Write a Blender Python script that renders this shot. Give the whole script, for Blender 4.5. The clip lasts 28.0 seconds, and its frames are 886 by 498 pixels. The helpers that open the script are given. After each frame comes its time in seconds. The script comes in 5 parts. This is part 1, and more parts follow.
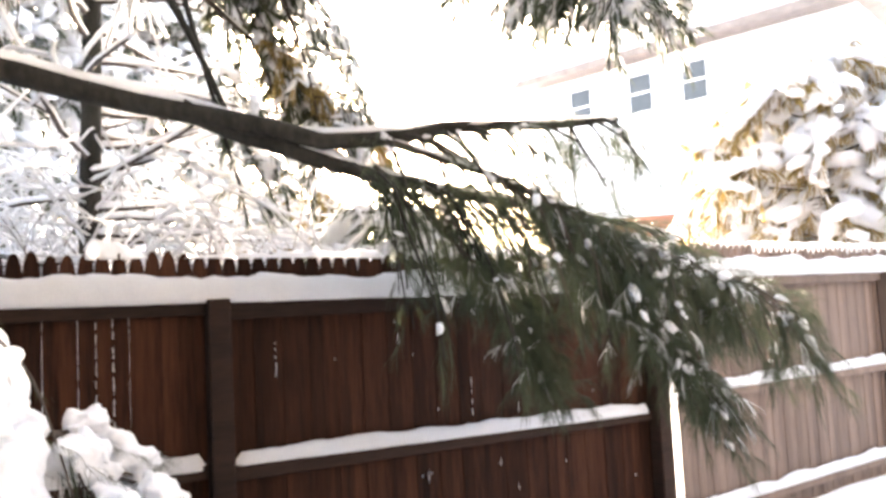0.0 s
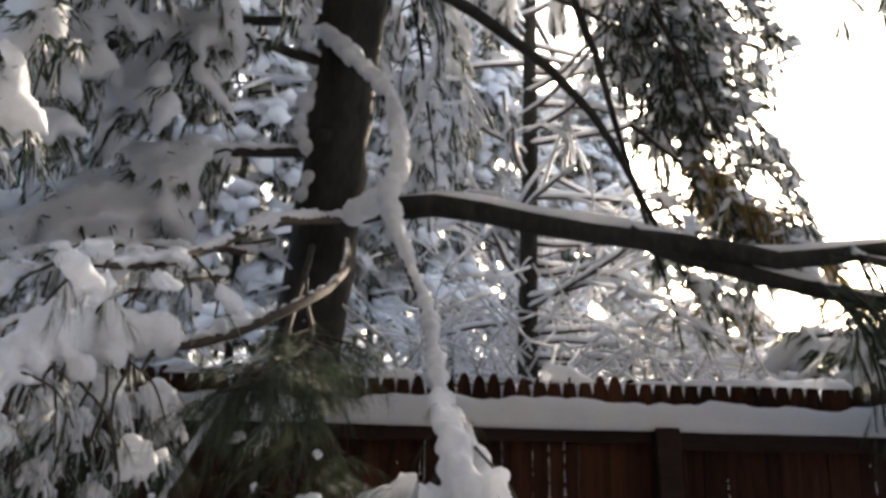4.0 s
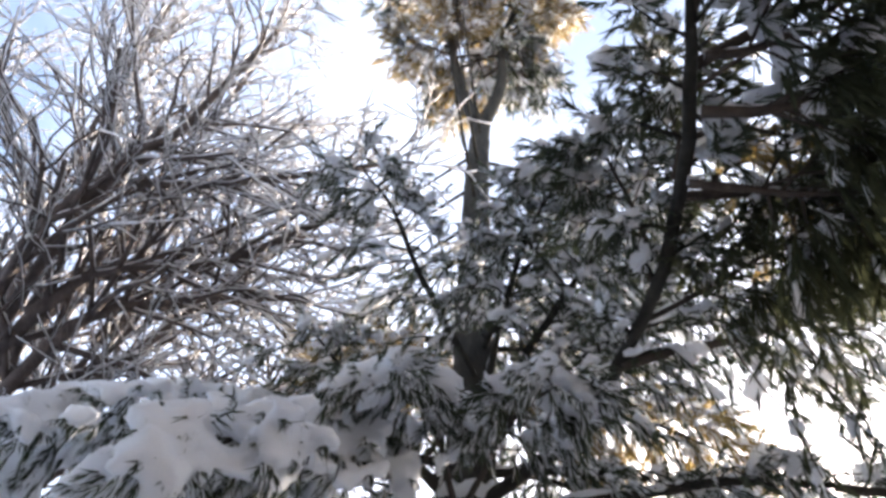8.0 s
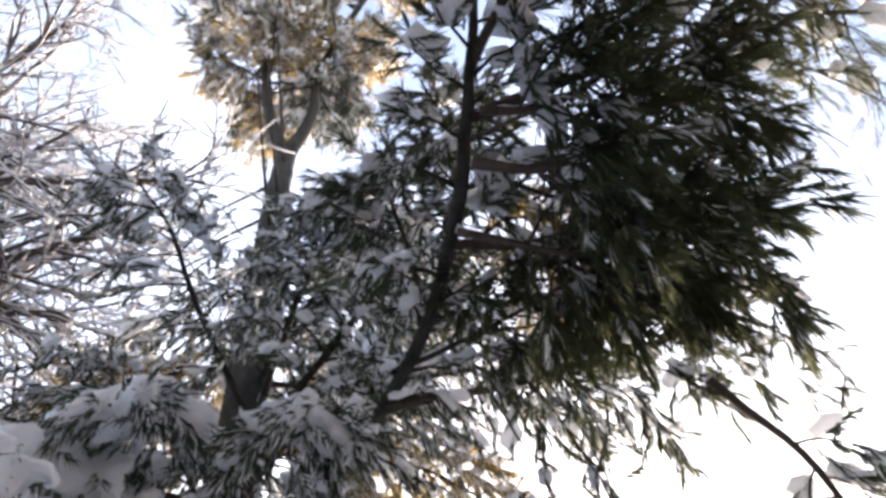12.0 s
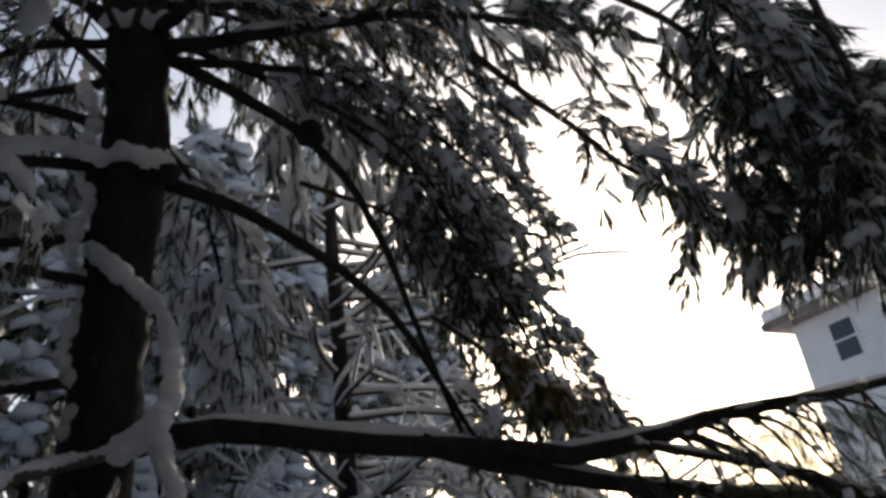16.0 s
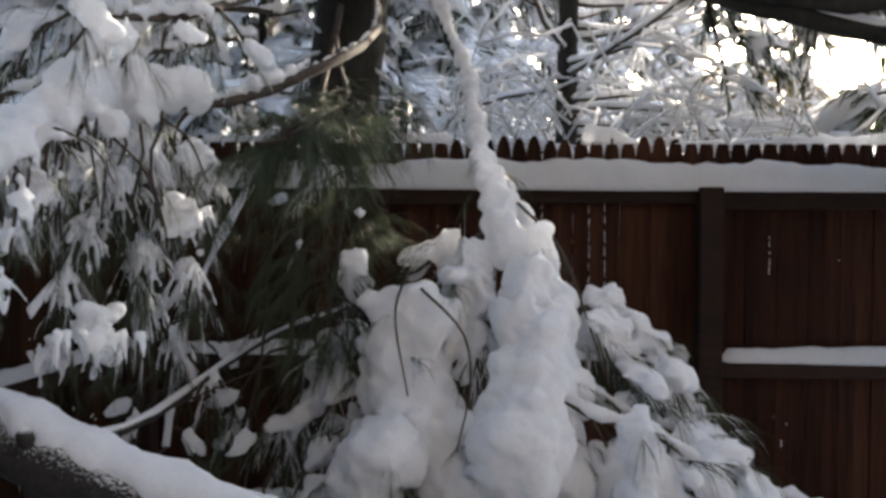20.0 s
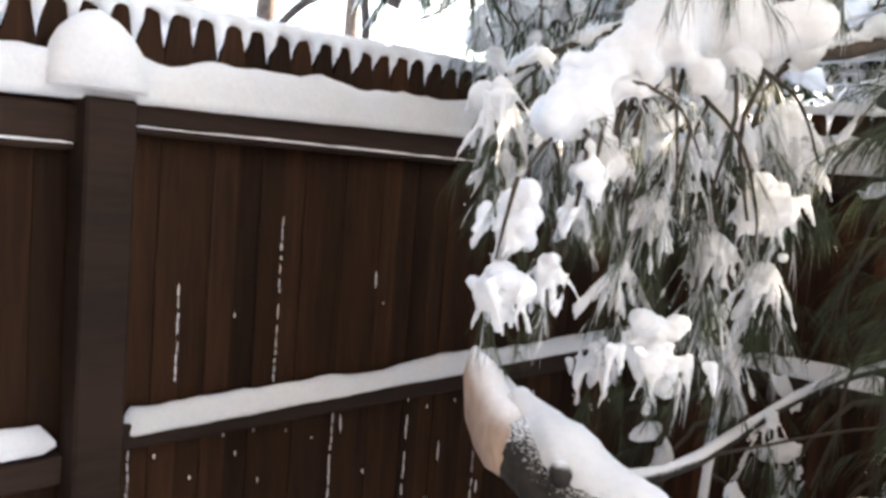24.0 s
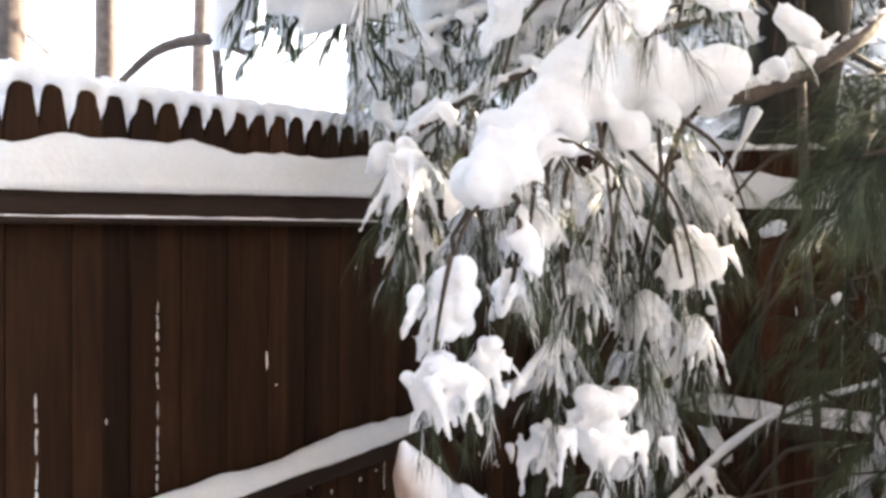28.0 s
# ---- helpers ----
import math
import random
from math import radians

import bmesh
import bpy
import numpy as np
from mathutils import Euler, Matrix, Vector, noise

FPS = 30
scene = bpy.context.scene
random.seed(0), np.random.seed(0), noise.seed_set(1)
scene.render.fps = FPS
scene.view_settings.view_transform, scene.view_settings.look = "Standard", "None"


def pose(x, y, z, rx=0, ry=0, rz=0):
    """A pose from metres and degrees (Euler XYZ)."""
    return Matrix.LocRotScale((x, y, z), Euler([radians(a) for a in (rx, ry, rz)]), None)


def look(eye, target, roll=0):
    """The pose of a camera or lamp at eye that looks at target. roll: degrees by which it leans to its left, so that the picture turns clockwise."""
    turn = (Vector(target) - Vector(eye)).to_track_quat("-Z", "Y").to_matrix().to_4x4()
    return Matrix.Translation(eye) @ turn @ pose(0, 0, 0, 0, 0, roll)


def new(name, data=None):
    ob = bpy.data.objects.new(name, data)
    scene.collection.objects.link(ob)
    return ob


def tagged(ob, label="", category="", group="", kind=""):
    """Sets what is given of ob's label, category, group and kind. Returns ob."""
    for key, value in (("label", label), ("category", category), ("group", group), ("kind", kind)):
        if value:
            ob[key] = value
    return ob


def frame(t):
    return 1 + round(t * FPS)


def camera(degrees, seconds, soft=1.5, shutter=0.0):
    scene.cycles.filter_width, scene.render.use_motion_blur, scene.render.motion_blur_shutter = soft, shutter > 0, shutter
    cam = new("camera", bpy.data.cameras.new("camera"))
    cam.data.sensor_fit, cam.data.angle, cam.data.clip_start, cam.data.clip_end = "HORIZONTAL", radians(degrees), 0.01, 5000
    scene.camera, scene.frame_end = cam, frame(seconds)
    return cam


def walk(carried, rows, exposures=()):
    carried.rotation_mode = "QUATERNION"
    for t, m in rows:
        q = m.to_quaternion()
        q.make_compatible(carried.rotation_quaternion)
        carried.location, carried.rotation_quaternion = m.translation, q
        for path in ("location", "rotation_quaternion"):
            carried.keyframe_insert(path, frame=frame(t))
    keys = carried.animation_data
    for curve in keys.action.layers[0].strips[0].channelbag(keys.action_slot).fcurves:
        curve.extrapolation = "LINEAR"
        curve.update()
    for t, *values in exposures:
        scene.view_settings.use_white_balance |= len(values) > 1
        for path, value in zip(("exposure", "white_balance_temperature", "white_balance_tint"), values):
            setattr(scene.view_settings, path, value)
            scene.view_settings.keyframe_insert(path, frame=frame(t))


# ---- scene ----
cam = camera(59.12, 28.0, soft=3.2)
PATH = [
    (0, (-0.013, -0.058, 1.508), (0.9359, 1.6961, 1.6614), -2.96),
    (0.5, (-0.013, -0.068, 1.508), (0.972, 1.6491, 1.795), -3.49),
    (1, (-0.001, -0.084, 1.552), (0.8359, 1.7192, 1.7722), -1.98),
    (1.5, (-0.048, -0.032, 1.53), (0.5067, 1.8802, 1.7177), 0.47),
    (2, (-0.107, -0.021, 1.546), (0.1168, 1.9615, 1.6871), 1.18),
    (2.3, (-0.131, -0.018, 1.527), (0.0436, 1.969, 1.634), 1.5),
    (2.5, (-0.171, -0.012, 1.495), (-0.0747, 1.9819, 1.6189), 2.01),
    (4.5, (-0.182, 0.059, 1.579), (-0.206, 1.9578, 2.2066), 0.85),
    (5, (-0.21, 0.023, 1.649), (-0.2476, 1.8612, 2.4352), 0.53),
    (5.5, (-0.213, 0.02, 1.718), (-0.2922, 1.7628, 2.6952), -0.04),
    (6, (-0.234, 0.025, 1.706), (-0.3711, 1.6746, 2.828), 3.39),
    (6.5, (-0.252, 0.01, 1.742), (-0.4166, 1.5716, 2.9813), 3.91),
    (7, (-0.253, 0.009, 1.761), (-0.4311, 1.4226, 3.1645), 4.83),
    (7.5, (-0.254, 0.006, 1.776), (-0.4469, 1.2371, 3.3404), 5.65),
    (8, (-0.233, -0.043, 1.845), (-0.459, 1.0139, 3.5279), 7.20),
    (8.5, (-0.226, -0.073, 1.851), (-0.4153, 0.8305, 3.6252), 6.21),
    (9, (-0.2, -0.083, 1.875), (-0.3059, 0.6586, 3.7294), 2.94),
    (9.5, (-0.173, -0.103, 1.918), (-0.2516, 0.4889, 3.8274), 1.81),
    (10, (-0.15, -0.112, 1.938), (-0.1291, 0.3953, 3.872), -6.52),
    (10.5, (-0.133, -0.097, 1.942), (-0.0785, 0.4307, 3.8705), -9.82),
    (11, (-0.104, -0.085, 1.927), (0.0727, 0.5304, 3.8216), -16.24),
    (11.5, (-0.083, -0.052, 1.906), (0.1951, 0.7544, 3.7155), -15.01),
    (12, (-0.091, -0.0, 1.899), (0.1726, 0.9757, 3.625), -10.64),
    (12.5, (-0.087, 0.041, 1.86), (0.1932, 1.1827, 3.4776), -9.47),
    (14.5, (-0.012, 0.066, 1.742), (0.3038, 1.6618, 2.9049), -9.51),
    (15, (0.039, 0.098, 1.736), (0.4022, 1.7788, 2.7578), -9.25),
    (15.5, (0.082, 0.125, 1.728), (0.5025, 1.8548, 2.6397), -9.23),
    (16, (0.083, 0.134, 1.708), (0.4777, 1.8891, 2.5827), -8.82),
    (16.5, (0.072, 0.13, 1.695), (0.4598, 1.9178, 2.5028), -8.31),
    (17, (0.046, 0.153, 1.638), (0.366, 1.9886, 2.3644), -7.21),
    (17.5, (0.034, 0.173, 1.565), (0.2727, 2.0463, 2.2248), -6.77),
    (18, (-0.061, 0.162, 1.588), (0.1072, 2.0839, 2.117), -5.89),
    (18.5, (-0.097, 0.154, 1.525), (-0.0033, 2.1139, 1.9112), -5.21),
    (19, (-0.157, 0.115, 1.514), (-0.0855, 2.1049, 1.7004), -2.01),
    (19.5, (-0.185, 0.135, 1.497), (-0.2092, 2.1326, 1.5817), -0.99),
    (20, (-0.202, 0.141, 1.478), (-0.3038, 2.137, 1.3986), -0.13),
    (20.5, (-0.22, 0.15, 1.444), (-0.3268, 2.1295, 1.1756), 0.75),
    (21, (-0.238, 0.147, 1.414), (-0.4608, 2.0989, 1.0371), 2.11),
    (21.5, (-0.268, 0.146, 1.411), (-0.5971, 2.0815, 1.0295), 4.61),
    (22, (-0.348, 0.175, 1.422), (-0.9444, 2.0622, 1.1345), 6.05),
    (22.4, (-0.373, 0.273, 1.434), (-1.228, 2.0727, 1.2564), 7.10),
    (24.5, (-0.595, 0.56, 1.506), (-1.7884, 2.1553, 1.3303), 4.47),
    (25, (-0.599, 0.573, 1.514), (-1.6788, 2.2552, 1.4605), 2.37),
    (25.5, (-0.594, 0.576, 1.514), (-1.566, 2.3221, 1.439), 2.51),
    (26, (-0.588, 0.575, 1.517), (-1.4991, 2.3515, 1.4041), 3.07),
    (26.5, (-0.591, 0.595, 1.516), (-1.5138, 2.3637, 1.3816), 2.98),
    (27, (-0.595, 0.591, 1.518), (-1.531, 2.3568, 1.4447), 2.53),
    (27.5, (-0.626, 0.596, 1.51), (-1.5342, 2.3742, 1.4023), 3.46),
    (28, (-0.718, 0.612, 1.538), (-1.6109, 2.4006, 1.4755), 0.75),
]
walk(cam, [(t, look(eye, target, roll)) for t, eye, target, roll in PATH],
     exposures=[(0.0, 3.75, 7200, 14), (1.0, 2.0, 6800, 12), (2.0, 1.5, 6200, 12), (5.0, 2.15, 6700, 12), (7.0, 2.2, 6600, 13), (8.0, 2.1, 6300, 14), (9.0, 1.8, 6400, 13), (10.0, 1.95, 6400, 14), (11.0, 2.0, 6500, 15), (12.0, 2.1, 6400, 16), (12.5, 2.3, 6400, 16),
                (14.5, 1.2, 6100, 11), (16.0, -0.1, 6100, 11), (17.0, -0.55, 6100, 11), (18.5, 0.45, 6300, 11), (20.0, 2.25, 6400, 10), (21.0, 2.95, 6700, 9), (22.0, 3.45, 6900, 10), (25.0, 3.55, 7000, 10), (26.0, 3.4, 7000, 11), (28.0, 3.6, 7100, 12)])

# ---- world and sun ----
SUN_UP, SUN_AZ = 18.3, 21.0          # degrees above the horizon, from +y towards +x
world = bpy.data.worlds.new("world")
scene.world = world
world.use_nodes = True
wn = world.node_tree.nodes
sky = wn.new("ShaderNodeTexSky")
sky.sky_type, sky.sun_disc = "NISHITA", False
sky.sun_elevation, sky.sun_rotation = radians(SUN_UP), radians(SUN_AZ)
sky.air_density, sky.dust_density, sky.ozone_density = 1.0, 4.0, 1.0
wn["Background"].inputs["Strength"].default_value = 0.15
tex, cloud, veil, mix = wn.new("ShaderNodeTexCoord"), wn.new("ShaderNodeTexNoise"), wn.new("ShaderNodeMapRange"), wn.new("ShaderNodeMix")
cloud.inputs["Scale"].default_value, cloud.inputs["Detail"].default_value = 2.2, 7
veil.inputs["From Min"].default_value, veil.inputs["From Max"].default_value = 0.44, 0.70
veil.inputs["To Min"].default_value, veil.inputs["To Max"].default_value = 0.03, 0.42
mix.data_type = "RGBA"
mix.inputs["B"].default_value = (5.4, 5.7, 6.2, 1)      # thin bright cloud
wl = world.node_tree.links.new
wl(tex.outputs["Generated"], cloud.inputs["Vector"]); wl(cloud.outputs["Fac"], veil.inputs["Value"])
wl(veil.outputs["Result"], mix.inputs["Factor"]); wl(sky.outputs[0], mix.inputs["A"]); wl(mix.outputs["Result"], wn["Background"].inputs["Color"])
sun_dir = Vector((math.sin(radians(SUN_AZ)) * math.cos(radians(SUN_UP)), math.cos(radians(SUN_AZ)) * math.cos(radians(SUN_UP)), math.sin(radians(SUN_UP))))
lamp = bpy.data.lights.new("sun", "SUN")
lamp.energy, lamp.angle, lamp.color = 4.0, radians(0.5), (1.0, 0.86, 0.68)
sun = new("sun", lamp)
sun.matrix_world = look(sun_dir * 50, (0, 0, 0))

# ---- materials ----
def material(name, base, dark, scale=8.0, rough=0.8, bump=0.3, detail_scale=60.0, stretch=(1, 1, 1), per_object=0.0, per_island=0.0, coords="Object", sheen=0.0, through_light=0.0, spec=0.3):
    """Two noises mix two colours; a fine noise gives relief."""
    m = bpy.data.materials.new(name)
    m.use_nodes = True
    nt = m.node_tree
    nodes, link = nt.nodes, nt.links.new
    bsdf = nodes["Principled BSDF"]
    tc, mp = nodes.new("ShaderNodeTexCoord"), nodes.new("ShaderNodeMapping")
    mp.inputs["Scale"].default_value = stretch
    link(tc.outputs[coords], mp.inputs["Vector"])
    n1, n2 = nodes.new("ShaderNodeTexNoise"), nodes.new("ShaderNodeTexNoise")
    n1.inputs["Scale"].default_value, n1.inputs["Detail"].default_value = scale, 5
    n2.inputs["Scale"].default_value, n2.inputs["Detail"].default_value = detail_scale, 4
    vec = mp.outputs["Vector"]
    if per_object:
        info, add = nodes.new("ShaderNodeObjectInfo"), nodes.new("ShaderNodeVectorMath")
        sc = nodes.new("ShaderNodeMath"); sc.operation = "MULTIPLY"; sc.inputs[1].default_value = 37.0
        link(info.outputs["Random"], sc.inputs[0])
        link(vec, add.inputs[0]); link(sc.outputs[0], add.inputs[1])
        vec = add.outputs[0]
    link(vec, n1.inputs["Vector"]); link(vec, n2.inputs["Vector"])
    ma = nodes.new("ShaderNodeMath"); ma.operation = "MULTIPLY_ADD"; ma.inputs[1].default_value = 0.45
    ha = nodes.new("ShaderNodeMath"); ha.operation = "MULTIPLY"; ha.inputs[1].default_value = 0.6
    link(n1.outputs["Fac"], ha.inputs[0]); link(n2.outputs["Fac"], ma.inputs[0]); link(ha.outputs[0], ma.inputs[2])
    ramp = nodes.new("ShaderNodeValToRGB")
    ramp.color_ramp.elements[0].position, ramp.color_ramp.elements[1].position = 0.34, 0.70
    ramp.color_ramp.elements[0].color, ramp.color_ramp.elements[1].color = (*dark, 1), (*base, 1)
    link(ma.outputs[0], ramp.inputs["Fac"])
    col = ramp.outputs["Color"]
    amount = per_object or per_island
    if amount:
        hsv = nodes.new("ShaderNodeHueSaturation")
        rnd = nodes.new("ShaderNodeObjectInfo") if per_object else nodes.new("ShaderNodeNewGeometry")
        rg = nodes.new("ShaderNodeMapRange")
        rg.inputs["To Min"].default_value, rg.inputs["To Max"].default_value = 1 - amount, 1 + amount
        link(rnd.outputs["Random" if per_object else "Random Per Island"], rg.inputs["Value"])
        link(rg.outputs["Result"], hsv.inputs["Value"]); link(col, hsv.inputs["Color"])
        col = hsv.outputs["Color"]
    link(col, bsdf.inputs["Base Color"])
    bsdf.inputs["Roughness"].default_value = rough
    bsdf.inputs["Specular IOR Level"].default_value = spec
    if bump:
        bp = nodes.new("ShaderNodeBump")
        bp.inputs["Strength"].default_value, bp.inputs["Distance"].default_value = bump, 0.01
        link(ma.outputs[0], bp.inputs["Height"]); link(bp.outputs["Normal"], bsdf.inputs["Normal"])
    if through_light:
        tl, mx = nodes.new("ShaderNodeBsdfTranslucent"), nodes.new("ShaderNodeMixShader")
        mx.inputs[0].default_value = through_light
        link(col, tl.inputs["Color"])
        link(bsdf.outputs[0], mx.inputs[1]); link(tl.outputs[0], mx.inputs[2])
        link(mx.outputs[0], nodes["Material Output"].inputs["Surface"])
    return m


SNOW = material("snow", (0.90, 0.91, 0.93), (0.80, 0.82, 0.86), scale=6, rough=0.75, bump=0.6, detail_scale=90, through_light=0.42)
WALL = material("plain_wall", (0.11, 0.105, 0.10), (0.08, 0.075, 0.072), scale=2, rough=0.8, bump=0.2)
SNOW_GROUND = material("snow_ground", (0.90, 0.91, 0.93), (0.80, 0.82, 0.86), scale=3, rough=0.75, bump=0.6, detail_scale=45)
BARK = material("pine_bark", (0.036, 0.034, 0.028), (0.010, 0.009, 0.008), scale=9, rough=0.95, bump=1.0, detail_scale=45, stretch=(1, 1, 0.3))
TWIG = material("twig_bark", (0.075, 0.058, 0.047), (0.028, 0.022, 0.018), scale=12, rough=0.9, bump=0.5)
BARE = material("bare_wood", (0.10, 0.080, 0.073), (0.034, 0.027, 0.025), scale=10, rough=0.9, bump=0.5)
LOGBARK = material("log_bark", (0.034, 0.030, 0.028), (0.010, 0.009, 0.008), scale=14, rough=0.9, bump=1.0, detail_scale=70)
CUT = material("cut_wood", (0.40, 0.30, 0.245), (0.24, 0.16, 0.12), scale=10, rough=0.85, bump=0.5, detail_scale=80, stretch=(1, 1, 0.3))
NEEDLE = material("pine_needles", (0.066, 0.082, 0.046), (0.026, 0.036, 0.021), scale=5, rough=0.55, bump=0, per_island=0.35, through_light=0.3)
# lighter copy of the pine needles, veiling glare mixed into the colour
NEEDLE_HAZED = material("hazed_pine_needles", (0.088, 0.096, 0.050), (0.040, 0.048, 0.026), scale=5, rough=0.5, bump=0, per_island=0.35, through_light=0.5)
# gold needles; on the pine the gold is sunlight put into the colour
NEEDLE_SUN_GOLD = material("sun_gold_needles", (0.42, 0.30, 0.12), (0.18, 0.145, 0.055), scale=4, rough=0.6, bump=0, per_island=0.4, through_light=0.55)
FENCE = material("stained_cedar", (0.0496, 0.0192, 0.0104), (0.0088, 0.004, 0.0028), scale=7, rough=0.75, bump=0.4, detail_scale=50, stretch=(1.6, 1.6, 0.12), per_object=0.45, spec=0.1)
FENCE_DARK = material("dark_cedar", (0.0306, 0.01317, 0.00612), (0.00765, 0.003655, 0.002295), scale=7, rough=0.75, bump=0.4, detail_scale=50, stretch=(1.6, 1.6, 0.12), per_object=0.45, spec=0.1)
# weathered grey wood, made paler still to stand for flare haze
FENCE_GREY = material("weathered_hazed_cedar", (0.20, 0.145, 0.12), (0.10, 0.072, 0.06), scale=5, rough=0.8, bump=0.4, detail_scale=50, stretch=(1.6, 1.6, 0.12), per_object=0.25)
RAIL = material("rail_wood", (0.03168, 0.0176, 0.0132), (0.01232, 0.00792, 0.00616), scale=5, rough=0.8, bump=0.4, detail_scale=50, stretch=(0.2, 0.2, 1.5), per_object=0.2, spec=0.15)
SIDING = material("white_siding", (0.80, 0.80, 0.80), (0.70, 0.70, 0.70), scale=1.5, rough=0.6, bump=0.1)
ROOF = material("eave_wood", (0.24, 0.20, 0.18), (0.14, 0.12, 0.11), scale=4, rough=0.8, bump=0.3)
DECK = material("deck_wood", (0.30, 0.13, 0.08), (0.18, 0.08, 0.05), scale=4, rough=0.8, bump=0.3)


def snow_dusted(m):
    """Fine snow caught on the upper side of rough bark."""
    nodes, link = m.node_tree.nodes, m.node_tree.links.new
    bsdf = nodes["Principled BSDF"]
    old = bsdf.inputs["Base Color"].links[0].from_socket
    geo, sep, grain, add, step, mix = (nodes.new("ShaderNode" + k) for k in ("NewGeometry", "SeparateXYZ", "TexNoise", "Math", "MapRange", "Mix"))
    grain.inputs["Scale"].default_value, grain.inputs["Detail"].default_value = 210, 6
    add.operation = "MULTIPLY_ADD"; add.inputs[1].default_value = 1.6
    step.inputs["From Min"].default_value, step.inputs["From Max"].default_value = 1.22, 1.85
    mix.data_type = "RGBA"; mix.inputs["B"].default_value = (0.85, 0.87, 0.9, 1)
    link(geo.outputs["Normal"], sep.inputs[0]); link(grain.outputs["Fac"], add.inputs[0]); link(sep.outputs["Z"], add.inputs[2])
    link(add.outputs[0], step.inputs["Value"]); link(step.outputs["Result"], mix.inputs["Factor"]); link(old, mix.inputs["A"]); link(mix.outputs["Result"], bsdf.inputs["Base Color"])


snow_dusted(LOGBARK)
snow_dusted(CUT)
GLASS = material("window_glass", (0.05, 0.055, 0.06), (0.03, 0.035, 0.04), scale=2, rough=0.08, bump=0, spec=0.6)

# ---- building blocks ----
rng = np.random.default_rng(11)


def unit(v):
    v = np.asarray(v, float)
    return v / (np.linalg.norm(v, axis=-1, keepdims=True) + 1e-12)


def fasten(ob, parent):
    """A part of a thing; both stay where they are."""
    ob.parent = parent
    if parent and parent.type == "EMPTY":
        ob.matrix_parent_inverse = Matrix.Translation(-parent.location)


def link_mesh(name, V, F, mat, parent=None, label="", smooth=True):
    """Triangles from arrays as one mesh object."""
    V, F = np.ascontiguousarray(V, np.float32), np.ascontiguousarray(F, np.int32)
    me = bpy.data.meshes.new(name)
    me.vertices.add(len(V)); me.vertices.foreach_set("co", V.ravel())
    me.loops.add(F.size); me.loops.foreach_set("vertex_index", F.ravel())
    me.polygons.add(len(F)); me.polygons.foreach_set("loop_start", np.arange(0, F.size, 3, dtype=np.int32))
    me.update(calc_edges=True)
    if smooth:
        me.polygons.foreach_set("use_smooth", np.ones(len(F), bool))
    me.materials.append(mat)
    ob = new(name, me)
    fasten(ob, parent)
    if label:
        tagged(ob, label)
    return ob


class Heap:
    """Gathers pieces of one mesh."""
    def __init__(self):
        self.v, self.f, self.n = [], [], 0

    def add(self, V, F):
        self.v.append(np.asarray(V)); self.f.append(np.asarray(F) + self.n); self.n += len(V)

    def link(self, name, mat, parent=None, label="", smooth=True):
        if not self.v:
            return None
        return link_mesh(name, np.concatenate(self.v), np.concatenate(self.f), mat, parent, label, smooth)


def part(name, bm, mat, parent, label=""):
    me = bpy.data.meshes.new(name)
    bm.to_mesh(me); bm.free()
    me.materials.append(mat)
    ob = new(name, me)
    fasten(ob, parent)
    if label:
        tagged(ob, label)
    return ob


def box(x0, y0, z0, x1, y1, z1, bevel=0.004):
    bm = bmesh.new()
    bmesh.ops.create_cube(bm, size=1)
    for v in bm.verts:
        v.co = ((x0 + x1) / 2 + v.co.x * (x1 - x0), (y0 + y1) / 2 + v.co.y * (y1 - y0), (z0 + z1) / 2 + v.co.z * (z1 - z0))
    if bevel:
        bmesh.ops.bevel(bm, geom=bm.edges[:], offset=bevel, segments=1, affect="EDGES")
    return bm


def spline(pts, n):
    """Catmull-Rom through the points."""
    P = np.asarray(pts, float)
    P = np.vstack([2 * P[0] - P[1], P, 2 * P[-1] - P[-2]])
    u = np.linspace(0, len(P) - 3 - 1e-6, n)
    i = u.astype(int); s = (u - i)[:, None]
    a, b, c, d = P[i], P[i + 1], P[i + 2], P[i + 3]
    return 0.5 * (2 * b + (c - a) * s + (2 * a - 5 * b + 4 * c - d) * s ** 2 + (3 * b - a - 3 * c + d) * s ** 3)


def tube(pts, radii, sides=6, squash=1.0):
    """A tapered, closed tube along a line."""
    P = np.asarray(pts, float); n = len(P)
    r = np.broadcast_to(np.asarray(radii, float), (n,))
    T = unit(np.gradient(P, axis=0))
    up = np.where(np.abs(T[:, 2:3]) > 0.9, np.array([[1.0, 0, 0]]), np.array([[0, 0, 1.0]]))
    if np.abs(T[:, 2]).max() > 0.9:
        up = np.broadcast_to(np.array([0.9, 0.43, 0.02]), T.shape)
    A = unit(np.cross(up, T)); B = np.cross(T, A)
    a = np.linspace(0, 2 * np.pi, sides, endpoint=False)
    ring = A[:, None] * np.cos(a)[None, :, None] + B[:, None] * (np.sin(a) * squash)[None, :, None]
    V = (P[:, None] + ring * r[:, None, None]).reshape(-1, 3)
    V = np.vstack([V, P[0], P[-1]])
    i = np.arange(n - 1)[:, None] * sides; j = np.arange(sides)[None]; k = (j + 1) % sides
    q = np.stack([i + j, i + k, i + sides + k, i + sides + j], -1).reshape(-1, 4)
    F = np.vstack([q[:, [0, 1, 2]], q[:, [0, 2, 3]]])
    j = np.arange(sides); k = (j + 1) % sides; e = (n - 1) * sides
    caps = np.vstack([np.stack([np.full(sides, n * sides), k, j], 1), np.stack([np.full(sides, n * sides + 1), e + j, e + k], 1)])
    return V, np.vstack([F, caps])


